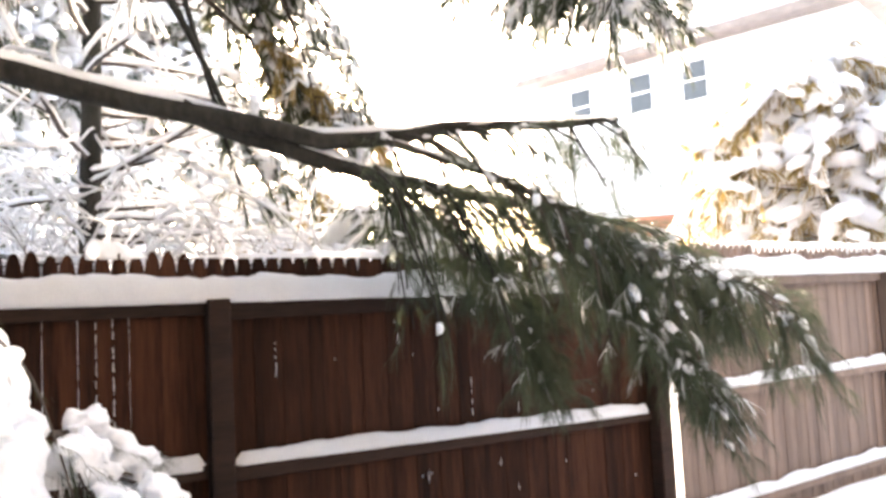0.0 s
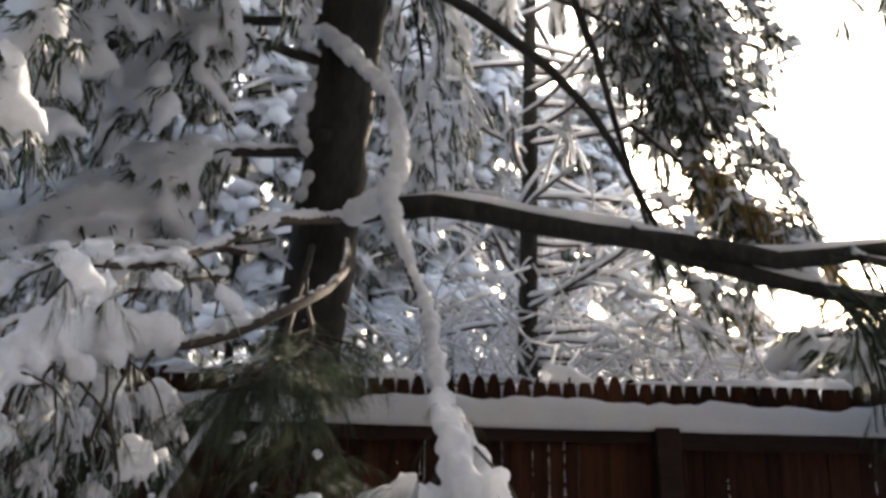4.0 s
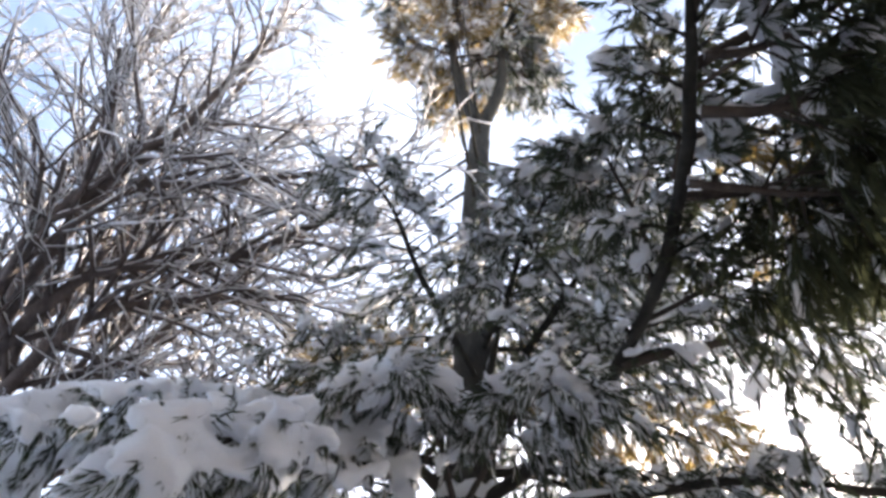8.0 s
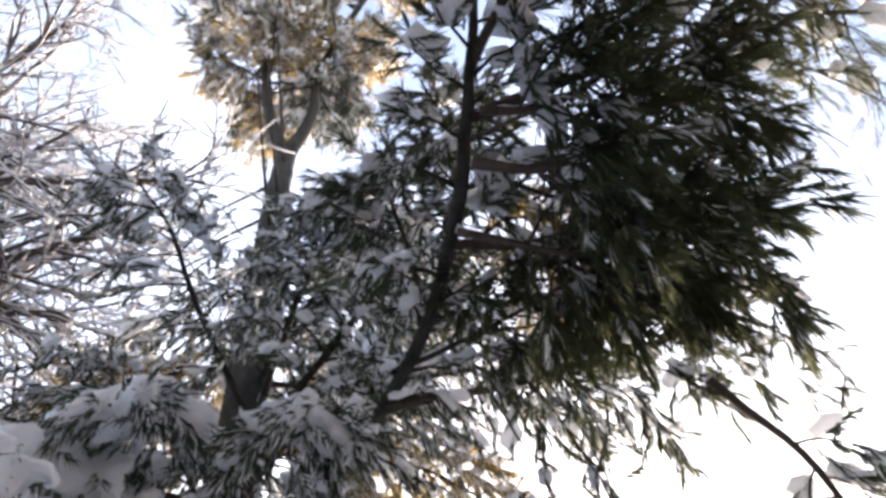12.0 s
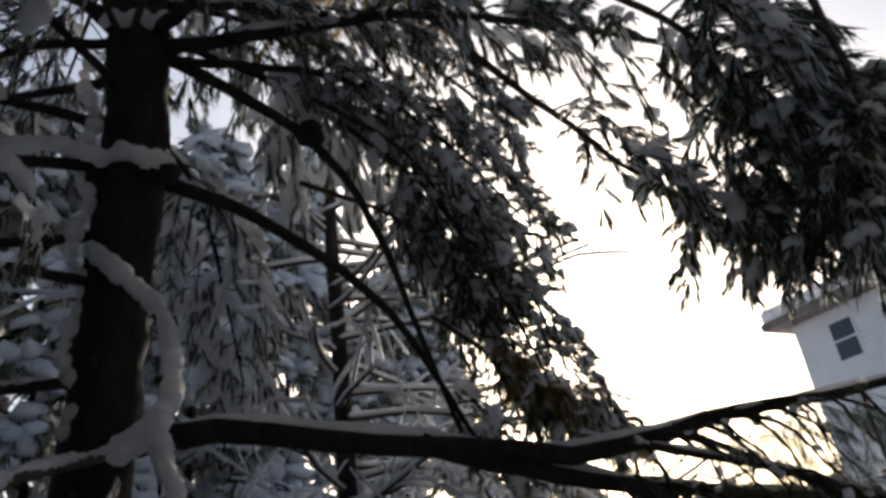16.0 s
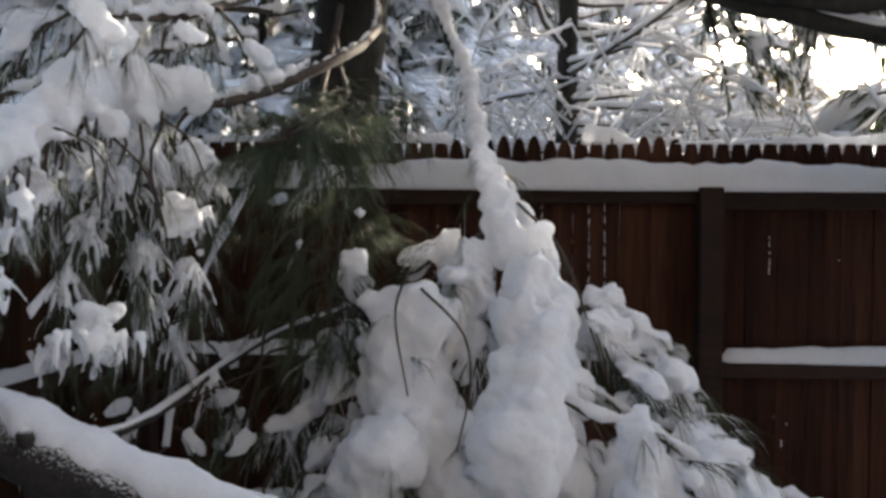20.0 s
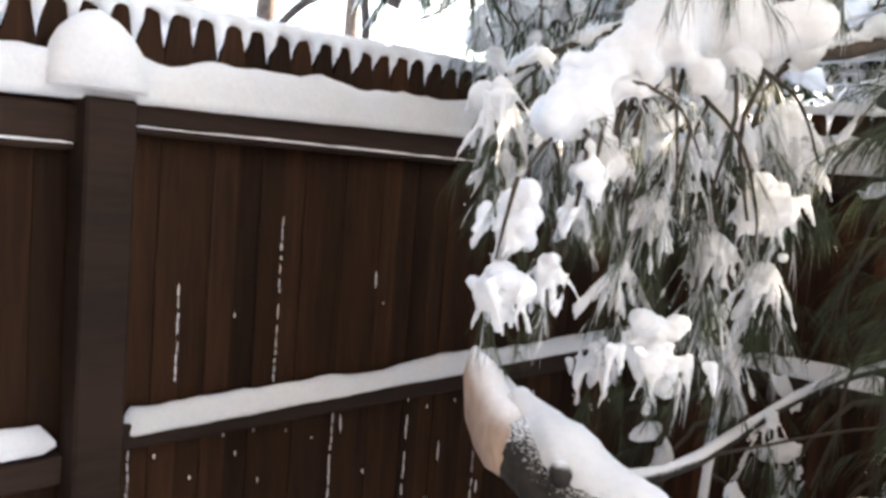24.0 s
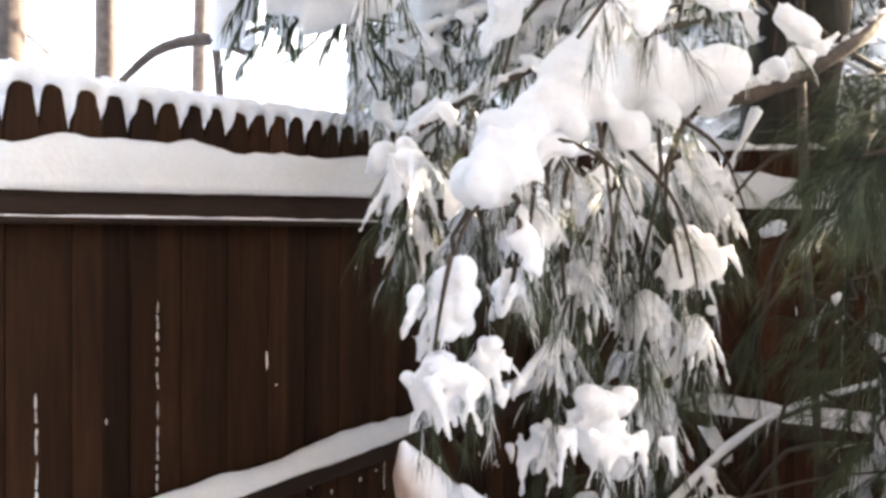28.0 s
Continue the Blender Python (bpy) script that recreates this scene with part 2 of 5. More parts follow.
def wobble(V, amount, scale, seed=0.0):
    """Moves points by smooth noise."""
    V = np.asarray(V, float)
    out = np.array([noise.noise_vector(Vector(p) * scale + Vector((seed, seed * 1.7, -seed))) for p in V])
    return V + out * amount


def ico(sub):
    bm = bmesh.new()
    bmesh.ops.create_icosphere(bm, subdivisions=sub, radius=1)
    V = np.array([v.co[:] for v in bm.verts]); F = np.array([[v.index for v in f.verts] for f in bm.faces])
    bm.free()
    return V, F


def pitched(V, deg):
    c, s = math.cos(radians(deg)), math.sin(radians(deg))
    return V @ np.array([[c, 0, s], [0, 1, 0], [-s, 0, c]])


def turned(V, yaw):
    c, s = math.cos(yaw), math.sin(yaw)
    return V @ np.array([[c, s, 0], [-s, c, 0], [0, 0, 1]])


PITCHES = (5, -25, -55, -80)


def make_sprig(pitch, count, length, needle, width, near):
    """A twig end with long soft needles that hang a little."""
    T = np.array([math.cos(radians(pitch)), 0, math.sin(radians(pitch))])
    s = rng.uniform(0.1, 1, count) ** 0.8
    base = T * (s * length)[:, None]
    d = unit(T * 0.9 + rng.normal(0, 0.30 if near else 0.26, (count, 3)) + np.array([0, 0, -0.55 if near else -0.45]))
    ln = needle * rng.uniform(0.7, 1.15, count)
    side = unit(np.cross(d, rng.normal(0, 1, (count, 3)))) * width
    mid = base + d * (ln * 0.55)[:, None]
    tip = mid + unit(d + np.array([0, 0, -0.8])) * (ln * 0.45)[:, None]
    if near:
        V = np.stack([base - side * 0.6, base + side * 0.6, mid + side * 0.5, mid - side * 0.5, tip], 1).reshape(-1, 3)
        o = np.arange(count)[:, None] * 5
        F = np.vstack([o + [0, 1, 2], o + [0, 2, 3], o + [3, 2, 4]])
    else:
        V = np.stack([base - side, base + side, tip], 1).reshape(-1, 3)
        F = np.arange(count)[:, None] * 3 + np.array([0, 1, 2])
    return V, F


SPRIGS = {near: [[make_sprig(p, 30 if near else 20, 0.15, 0.105, 0.0011 if near else 0.0050, near) for _ in range(4)] for p in PITCHES] for near in (True, False)}


def make_blob(pitch, sub, seed):
    """A lump of snow that lies on a drooping twig: full above, ragged below."""
    V, F = ico(sub)
    r = np.array([noise.fractal(Vector(p) * 1.6 + Vector((seed, 0, 0)), 0.9, 2.1, 3) for p in V])
    V = V * (1 + 0.85 * r)[:, None]
    V[:, 2] = np.where(V[:, 2] < 0, V[:, 2] * 0.35, V[:, 2])
    V = V * np.array([1.35, 0.85, 0.8]) + np.array([0.9, 0, 0.12])
    return pitched(V, pitch * 0.85), F


BLOBS = {sub: [[make_blob(p, sub, 10.0 * k + p) for k in range(5)] for p in PITCHES] for sub in (1, 2)}


FROST = {near: [[make_sprig(p, 11 if near else 8, 0.14, 0.095, 0.0019 if near else 0.0065, near) for _ in range(3)] for p in PITCHES] for near in (True, False)}


def sprig_at(needles, snow, frost, p, yaw, k, size, near, snowy, lump, sub):
    V, F = SPRIGS[near][k][rng.integers(4)]
    needles.add(turned(V * size, yaw) + p, F)
    if rng.random() < ((0.6 if snowy > 0.22 else 0.4 * snowy) if near else snowy * 1.5):
        V, F = FROST[near][k][rng.integers(3)]
        frost.add(turned(V * size, yaw) + p + np.array([0, 0, 0.006]), F)
    if rng.random() < snowy:
        V, F = BLOBS[sub][k][rng.integers(5)]
        snow.add(turned(V * (lump * rng.uniform(0.6, 1.25)), yaw) + p + np.array([0, 0, 0.012]), F)


def bough(parent, path, r0, twigs=22, reach=0.7, per=7, snowy=0.5, lump=0.05, droop=0.5, near=False, sub=1, needles=NEEDLE, start=0.25, fan=55, label="", cap=0.5, size=1.0, name="limb", level=0.0):
    """A limb with side twigs, hanging needles and snow on them."""
    path = spline(path, 18)
    n = len(path)
    limb, green, white, rime = Heap(), Heap(), Heap(), Heap()
    apart, pieces = parent.name.startswith(("fallen", "broken")), []
    rad = np.linspace(r0, max(r0 * 0.2, 0.006), n)
    limb.add(*tube(wobble(path, r0 * 0.5, 4.0, r0 * 50), rad, 8 if r0 > 0.03 else 6))
    if cap:
        T = unit(np.gradient(path, axis=0))
        ok = np.abs(T[:, 2]) < 0.75
        if ok.all():
            wig = 1 + 0.5 * np.sin(np.arange(n) * 2.1 + r0 * 99) + 0.3 * np.sin(np.arange(n) * 5.3)
            white.add(*tube(path + np.array([0, 0, 1]) * (rad * 0.75)[:, None], np.maximum(rad * cap * wig, 0.004) + 0.004, 6))
    for i in range(twigs):
        u = start + (1 - start) * (i + rng.random()) / twigs
        k = min(int(u * (n - 1)), n - 2)
        p = path[k] + (path[k + 1] - path[k]) * (u * (n - 1) - k)
        t = path[k + 1] - path[k]
        yaw = math.atan2(t[1], t[0]) + radians(fan) * (1 if i % 2 else -1) * rng.uniform(0.5, 1.4)
        ln = reach * (1.1 - 0.55 * u) * rng.uniform(0.6, 1.2)
        s = np.linspace(0, 1, 6)[:, None]
        way = np.array([math.cos(yaw), math.sin(yaw), level])
        twig = p + way * ln * s * (1 - 0.25 * droop * s) + np.array([0, 0, -1]) * ln * droop * s ** 2 + rng.normal(0, 0.015, (6, 3)) * s
        shape = tube(twig, np.linspace(0.3 * rad[k] + 0.003, 0.003, 6), 5 if near else 3)
        if apart:
            pieces.append(shape)
        else:
            limb.add(*shape)
        for j in range(per):
            q = rng.uniform(0.15, 1.0)
            g = twig[min(int(q * 5), 4)] + (twig[min(int(q * 5) + 1, 5)] - twig[min(int(q * 5), 4)]) * (q * 5 % 1)
            kk = int(np.clip(rng.normal(1.4 + 1.4 * droop * q, 0.8), 0, 3))
            sprig_at(green, white, rime, g, yaw + rng.normal(0, 0.8), kk, size * rng.uniform(0.8, 1.2), near, snowy, lump, sub)
    ob = limb.link(name, TWIG if r0 < 0.03 else BARK, parent, label)
    for V, F in pieces:
        link_mesh("side_twig", V, F, TWIG, ob)
    tagged(green.link("needles", needles, ob, smooth=False), kind="stuff")
    if rime.v:
        tagged(rime.link("frosted_needles", SNOW, ob, smooth=False), kind="stuff")
    snow = white.link("snow", SNOW, ob, "lumps of fresh snow on the needles")
    if snow:
        tagged(snow, kind="stuff")
        if near and snowy > 0.2:
            melt(snow, 0.0095, 0.036)
        elif parent.name.startswith("pine") and lump >= 0.05 and snowy >= 0.4 and needles == NEEDLE:
            melt(snow, 0.033, 0.06)
    return ob


def empty(name, at, label, category, group="", kind=""):
    ob = new(name)
    ob.location = at
    ob.empty_display_size = 0.1
    return tagged(ob, label, category, group, kind)


def snow_mass(name, balls, parent, voxel, label="", rough=0.012, swell=0.0, soft=2):
    """Balls of snow grown together into one lumpy body."""
    V0, F0 = ico(2)
    heap = Heap()
    for c, r in balls:
        heap.add(V0 * r + np.asarray(c, float), F0)
    ob = heap.link(name, SNOW, parent, label)
    melt(ob, voxel, rough, swell)
    ob.modifiers["soften"].iterations = soft
    return ob


def melt(ob, voxel, rough, swell=0.0):
    m = ob.modifiers.new("join", "REMESH")
    m.mode, m.voxel_size, m.use_smooth_shade = "VOXEL", voxel, True
    s = ob.modifiers.new("soften", "SMOOTH")
    s.iterations, s.factor = 2, 0.5
    if swell:
        w = ob.modifiers.new("swell", "DISPLACE")
        w.texture, w.strength, w.mid_level, w.texture_coords = SWELL, swell, 0.55, "LOCAL"
    d = ob.modifiers.new("crust", "DISPLACE")
    d.texture, d.strength, d.mid_level, d.texture_coords = CRUST, rough, 0.5, "LOCAL"


CRUST = bpy.data.textures.new("crust", "CLOUDS")
CRUST.noise_scale, CRUST.noise_depth = 0.05, 5
SWELL = bpy.data.textures.new("swell", "CLOUDS")
SWELL.noise_scale, SWELL.noise_depth = 0.13, 2


def snow_ridge(line, half, high, seed, parent=None, name="snow", label="", steps=60, ragged=0.5, mat=SNOW):
    """A bank of snow along a line: flat below, rounded above, with an uneven edge."""
    P = spline(line, steps)
    T = unit(np.gradient(P, axis=0)); A = unit(np.cross(T, [0, 0, 1.0]))
    a = np.linspace(-0.25, math.pi + 0.25, 11)
    prof = np.stack([np.cos(a), np.sin(a)], 1)
    d = np.concatenate([[0], np.cumsum(np.linalg.norm(np.diff(P, axis=0), axis=1))])
    h = np.array([1 + ragged * noise.noise(Vector((x * 4, seed, 0))) + 0.4 * ragged * noise.noise(Vector((x * 17, seed, 3))) for x in d])
    w = np.array([1 + 0.6 * ragged * noise.noise(Vector((x * 5, seed, 7))) + 0.5 * ragged * noise.noise(Vector((x * 21, seed, 9))) for x in d])
    end = np.minimum(1, np.minimum(d, d[-1] - d) / 0.03 + 0.05) ** 0.5
    V = P[:, None] + A[:, None] * (prof[None, :, :1] * (half * w * end)[:, None, None]) + np.array([0, 0, 1.0]) * (np.maximum(prof[None, :, 1:], -0.08) * (high * h * end)[:, None, None])
    m = len(a)
    i = np.arange(steps - 1)[:, None] * m; j = np.arange(m)[None]; k = (j + 1) % m
    q = np.stack([i + j, i + k, i + m + k, i + m + j], -1).reshape(-1, 4)
    ends = [[0, t, t + 1] for t in range(1, m - 1)] + [[(steps - 1) * m, (steps - 1) * m + t + 1, (steps - 1) * m + t] for t in range(1, m - 1)]
    return link_mesh(name, V.reshape(-1, 3), np.vstack([q[:, [0, 1, 2]], q[:, [0, 2, 3]], ends]), mat, parent, label)

# ---- ground ----
def ground_height(x, y):
    rise = max(0.0, 0.5 * (0.75 * (y - 4.6) - 0.35 * x) - 0.2) if y > 4.6 or x < -2.4 else 0.0
    rise = rise if y > 4.6 else rise * max(0.0, min(1.0, (-2.4 - x) / 3))
    far = 7.0 * (1 - math.exp(-rise / 7.0))
    d = math.hypot(x, y)
    fade = 1.0 if d < 60 else math.exp(-(d - 60) / 120)
    lumps = 0.05 * noise.noise(Vector((x * 0.9, y * 0.9, 0))) + 0.02 * noise.noise(Vector((x * 3.1, y * 3.1, 5)))
    drift = 0.10 * math.exp(-((x + 1.5) ** 2 + (y - 2.9) ** 2) / 0.5)
    return 0.08 + far * fade + lumps + drift


def build_ground():
    u = np.linspace(-1, 1, 150)
    g = np.sinh(u * 6.4) / np.sinh(6.4) * 600
    V = np.array([[x, y, ground_height(x, y)] for y in g + 2.0 for x in g])
    n = len(g)
    i = (np.arange(n - 1)[:, None] * n + np.arange(n - 1)[None]).ravel()
    F = np.vstack([np.stack([i, i + 1, i + n + 1], 1), np.stack([i, i + n + 1, i + n], 1)])
    tagged(link_mesh("ground", V, F, SNOW_GROUND), "deep untrodden snow over the yard and the slope behind it", "snow ground", kind="structure")


build_ground()

# unseen dark wall, added to keep southern sky light off the yard
tagged(part("sky_block_south", box(-4.8, -1.9, -0.2, 10, -1.6, 8.5, 0.02), WALL, None), "unseen plain wall added behind the camera to block sky light", "wall", kind="structure")

# ---- fences ----
def picket_mesh(width, top, mat, seed, rounded):
    """A board whose head narrows to a blunt or a rounded top."""
    h = width / 2
    r = random.Random(seed)
    bot = 0.03 + r.uniform(0, 0.02)
    edge = [(h, bot), (h, top - 0.108), (h * 0.90, top - 0.085), (h * 0.68, top - 0.048), (h * 0.55, top - 0.016), (h * 0.44, top - 0.002 - r.uniform(0, 0.004)), (0, top)]
    if rounded:
        edge = [(h, bot), (h, top - 0.100), (h * 0.93, top - 0.072), (h * 0.80, top - 0.044), (h * 0.60, top - 0.020 - r.uniform(0, 0.004)), (h * 0.34, top - 0.005), (0, top)]
    edge = edge + [(-x, z) for x, z in reversed(edge[:-1])]
    bm = bmesh.new()
    vs = [bm.verts.new((x, 0, z)) for x, z in edge]
    face = bm.faces.new(vs)
    ext = bmesh.ops.extrude_face_region(bm, geom=[face])
    for v in ext["geom"]:
        if isinstance(v, bmesh.types.BMVert):
            v.co.y += 0.016
    bmesh.ops.recalc_face_normals(bm, faces=bm.faces[:])
    me = bpy.data.meshes.new("picket")
    bm.to_mesh(me); bm.free()
    me.materials.append(mat)
    return me


def rail_part(p, q, z, high, deep, mat, parent, back):
    """A rail between two points of the plan, its front on the yard side."""
    a, b = Vector((*p, 0)), Vector((*q, 0))
    ln = (b - a).length
    ob = part("rail", box(0, back - deep, -high, ln, back, 0, 0.004), mat, None)
    m = Matrix.Translation((a.x, a.y, z)) @ Matrix.Rotation(math.atan2(b.y - a.y, b.x - a.x), 4, "Z")
    fasten(ob, parent)
    ob.matrix_basis = m
    return ob


def board_heads(run, a, t, nrm, spacing, tip_snow, fall, seed):
    """Snow along the board heads, with a tongue hanging into each gap between them."""
    r, heap = random.Random(seed + 5), Heap()
    V0, F0 = ico(2)
    n0, n1 = int(tip_snow[0] / spacing), int(tip_snow[1] / spacing)
    yaw = math.atan2(t[1], t[0])
    for i in range(n0, n1):
        d = i * spacing
        p = a + t * d + nrm * 0.010
        z = 1.826 + fall(d) + 0.010 * noise.noise(Vector((d * 3, seed, 1)))
        reach = r.uniform(0.032, 0.060) if r.random() < 0.85 else 0.02
        V = V0 * np.array([0.0165 * r.uniform(0.8, 1.15), 0.020, reach])
        V[:, 0] *= np.interp(V[:, 2], [-reach, 0], [0.75, 1.0])
        V[:, 2] = np.where(V[:, 2] > 0, V[:, 2] * 0.25, V[:, 2])
        heap.add(turned(V, yaw) + np.array([p[0], p[1], z - 0.008]), F0)
        for k in range(2):
            q = a + t * (d + spacing * (0.25 + 0.5 * k)) + nrm * r.uniform(0.016, 0.03)
            V = V0 * np.array([0.034, 0.034, tip_snow[2] * r.uniform(0.75, 1.2)])
            heap.add(turned(V, yaw) + np.array([q[0], q[1], z + 0.006]), F0)
        q = a + t * (d + spacing * 0.5) + nrm * 0.045
        heap.add(turned(V0 * np.array([0.045, 0.03, 0.10]), yaw) + np.array([q[0], q[1], z - 0.06]), F0)
    melt(heap.link("tip_snow", SNOW, run, "snow lodged over and between the board heads"), 0.0075, 0.010)


def fence_run(name, a, b, posts, tops, board, frame_mat, label, spacing, snow_high, tip_snow, seed, gaps, level=(0.0, 0.0), ledge=False, slit=0.0022):
    """Posts, three rails, pointed boards behind them, snow on each rail. posts: distances along the run."""
    a, b = np.array(a, float), np.array(b, float)
    ln = float(np.linalg.norm(b - a)); t = (b - a) / ln; nrm = np.array([-t[1], t[0]])   # away from the yard
    yaw = math.atan2(t[1], t[0])
    run = empty(name, (*a, 0.05), label, "fence")
    r = random.Random(seed)
    meshes = [picket_mesh(w, 1.83 + dz, board, seed * 10 + k, spacing > 0.065) for k, (w, dz) in enumerate(((spacing - 0.0003, 0), (spacing - 0.0002, 0.006), (spacing - 0.0003, -0.007), (spacing - slit, 0.002), (spacing - 0.0002, 0.010)))]
    n = int(ln / spacing)
    for i in range(n):
        s = (i + 0.5) * spacing
        ob = new("picket", meshes[3 if i in gaps else r.choice((0, 1, 2, 4))])
        p = a + t * s + nrm * (0.004 + 0.003 * (i % 2) + r.uniform(0, 0.002))
        fasten(ob, run)
        ob.matrix_basis = Matrix.Translation((p[0], p[1], level[0] + (level[1] - level[0]) * s / ln)) @ Matrix.Rotation(yaw, 4, "Z") @ Matrix.Rotation(radians(r.uniform(-0.08, 0.08)), 4, "Y")
    stops = [0.0] + posts + [ln]
    for s in posts:
        p = a + t * s - nrm * 0.05
        post = part("post", box(-0.05, -0.05, 0.02, 0.05, 0.045, 1.62, 0.006), frame_mat, None)
        m = Matrix.Translation((p[0], p[1], level[0] + (level[1] - level[0]) * s / ln)) @ Matrix.Rotation(yaw, 4, "Z")
        fasten(post, run)
        post.matrix_basis = m
    for s0, s1 in zip(stops, stops[1:]):
        if s1 - s0 < 0.15:
            continue
        lo, hi = s0 + (0.052 if s0 > 0 else 0), s1 - (0.052 if s1 < ln else 0)
        for k, z in enumerate(tops):
            zz = z + level[0] + (level[1] - level[0]) * (lo + hi) / 2 / ln
            l2, h2 = (s0 + 0.001, s1 - 0.001) if k == 2 else (lo, hi)
            p, q = a + t * l2, a + t * h2
            rail_part(p, q, zz, 0.075 if k == 2 else 0.06, 0.045, frame_mat, run, 0.0)
            if k < 2:
                z0, z1 = z + level[0] + (level[1] - level[0]) * l2 / ln, z + level[0] + (level[1] - level[0]) * h2 / ln
                mid = nrm * -0.024
                snow_ridge([(*(p + mid + t * 0.01), z0 - 0.002), (*((p + q) / 2 + mid), (z0 + z1) / 2 - 0.002), (*(q + mid - t * 0.01), z1 - 0.002)], 0.030, snow_high * 0.62, seed + k * 3.3 + s0, run, "rail_snow", "bank of snow along the rail", steps=int(26 * (s1 - s0) + 12), ragged=0.4)
    p, q, mid = a + t * 0.01, b - t * 0.01, nrm * -0.030
    snow_ridge([(*(p + mid), tops[2] + level[0] - 0.002), (*((p + q) / 2 + mid), tops[2] + (level[0] + level[1]) / 2 - 0.002), (*(q + mid), tops[2] + level[1] - 0.002)], 0.040, snow_high * 1.15, seed + 6.6, run, "rail_snow", "deep bank of snow along the top rail", steps=int(34 * ln), ragged=0.3)
    fall = lambda d: level[0] + (level[1] - level[0]) * d / ln
    if ledge:
        for s0, s1 in zip(stops, stops[1:]):
            p, q = a + t * (s0 + 0.055), a + t * (s1 - 0.055)
            zz = tops[2] - 0.077 + fall((s0 + s1) / 2)
            rail_part(p, q, zz, 0.014, 0.051, frame_mat, run, 0.0).name = "ledge"
            snow_ridge([(*(p - nrm * 0.049), zz), (*((p + q) / 2 - nrm * 0.049), zz), (*(q - nrm * 0.049), zz)], 0.004, 0.0045, seed + 41, run, "ledge_snow", steps=80, ragged=1.2)
    if tip_snow:
        board_heads(run, a, t, nrm, spacing, tip_snow, fall, seed)
    return run, a, t, nrm


A, B = (-1.75, 3.54), (3.36, 3.54)
FENCES = []
FENCES.append(fence_run("fence", A, B, [0.05, 2.50, 5.06], (0.22, 0.885, 1.615), FENCE, RAIL, "dark red-brown stained wooden picket fence with snow on its rails", 0.0668, 0.098, None, 3, (16, 30, 56), (0.012, -0.045))[0])
L0 = (-1.93 - 0.17 * 3.1, 2.5 - 3.1)
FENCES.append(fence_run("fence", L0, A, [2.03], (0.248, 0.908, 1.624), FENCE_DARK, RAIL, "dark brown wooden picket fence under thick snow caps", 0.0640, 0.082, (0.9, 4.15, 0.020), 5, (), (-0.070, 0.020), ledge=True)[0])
fence_run("fence", (3.43, 3.44), (8.6, 4.05), [2.5, 4.95], (0.24, 0.93, 1.63), FENCE_GREY, FENCE_GREY, "weathered wooden picket fence, paled further for haze, with snowy rails", 0.0668, 0.10, (0.9, 5.1, 0.02), 8, ())
# snow heaped on the corner post cap
post_cap = empty("snow_cap", (-2.06, 1.375, 1.58), "rounded heap of snow on a fence post top", "snow cap")
V, F = ico(3)
V = wobble(V * np.array([0.095, 0.10, 0.135]), 0.02, 9.0, 2.0)
V[:, 2] = np.maximum(V[:, 2], -0.02)
link_mesh("snow", V + np.array([-2.062, 1.375, 1.628]), F, SNOW, post_cap)

# crumbs of snow stuck to the boards
def flecks(parent, count, spot, seed):
    r, heap = random.Random(seed), Heap()
    V0, F0 = ico(1)
    for _ in range(count):
        tall = r.uniform(0.003, 0.008) if r.random() < 0.65 else r.uniform(0.012, 0.04)
        V = wobble(V0 * np.array([r.uniform(0.0015, 0.004), r.uniform(0.0015, 0.0045), tall]), 0.0025, 60.0, r.random() * 9)
        heap.add(V + np.array(spot(r)), F0)
    tagged(heap.link("snow_crumbs", SNOW, parent, "crumbs of snow stuck to the boards"), kind="stuff")


def on_side_fence(r):
    y = r.uniform(0.9, 3.4)
    return (-1.93 + 0.17 * (y - 2.5) + 0.002, y, r.choice((r.uniform(0.3, 0.85), r.uniform(0.3, 0.85), r.uniform(0.95, 1.5))))


flecks(FENCES[1], 60, on_side_fence, 4)


def seam_snow(parent, seams, spot, seed):
    """Broken threads of snow caught in the seams between boards."""
    r, heap = random.Random(seed), Heap()
    V0, F0 = ico(1)
    for d, z0, z1 in seams:
        z = z0
        while z < z1:
            ln = r.uniform(0.004, 0.022)
            V = wobble(V0 * np.array([r.uniform(0.0012, 0.003), r.uniform(0.0012, 0.003), ln]), 0.002, 70.0, r.random() * 9)
            heap.add(V + np.array(spot(d + r.uniform(-0.0015, 0.0015), z)), F0)
            z += ln * r.uniform(1.0, 3.2)
    tagged(heap.link("seam_snow", SNOW, parent, "threads of snow in the seams of the boards"), kind="stuff")


seam_snow(FENCES[1], ((1.86, 0.95, 1.36), (1.60, 0.98, 1.22), (2.05, 0.35, 0.82), (1.50, 0.3, 0.84), (2.32, 0.4, 0.86), (2.62, 0.3, 0.85), (1.45, 0.95, 1.5), (2.9, 0.45, 0.8)), lambda y, z: (-1.93 + 0.17 * (y - 2.5) + 0.001, y, z), 12)
seam_snow(FENCES[0], ((0.255, 1.2, 1.54), (0.322, 0.95, 1.54), (0.815, 0.78, 1.05), (2.06, 0.95, 1.15), (1.02, 1.25, 1.4), (-0.3, 1.1, 1.45)), lambda x, z: (x, 3.5385, z), 14)
flecks(FENCES[0], 35, lambda r: (r.uniform(-1.6, 3.3), 3.538, r.choice((r.uniform(0.25, 0.8), r.uniform(0.95, 1.5)))), 6)
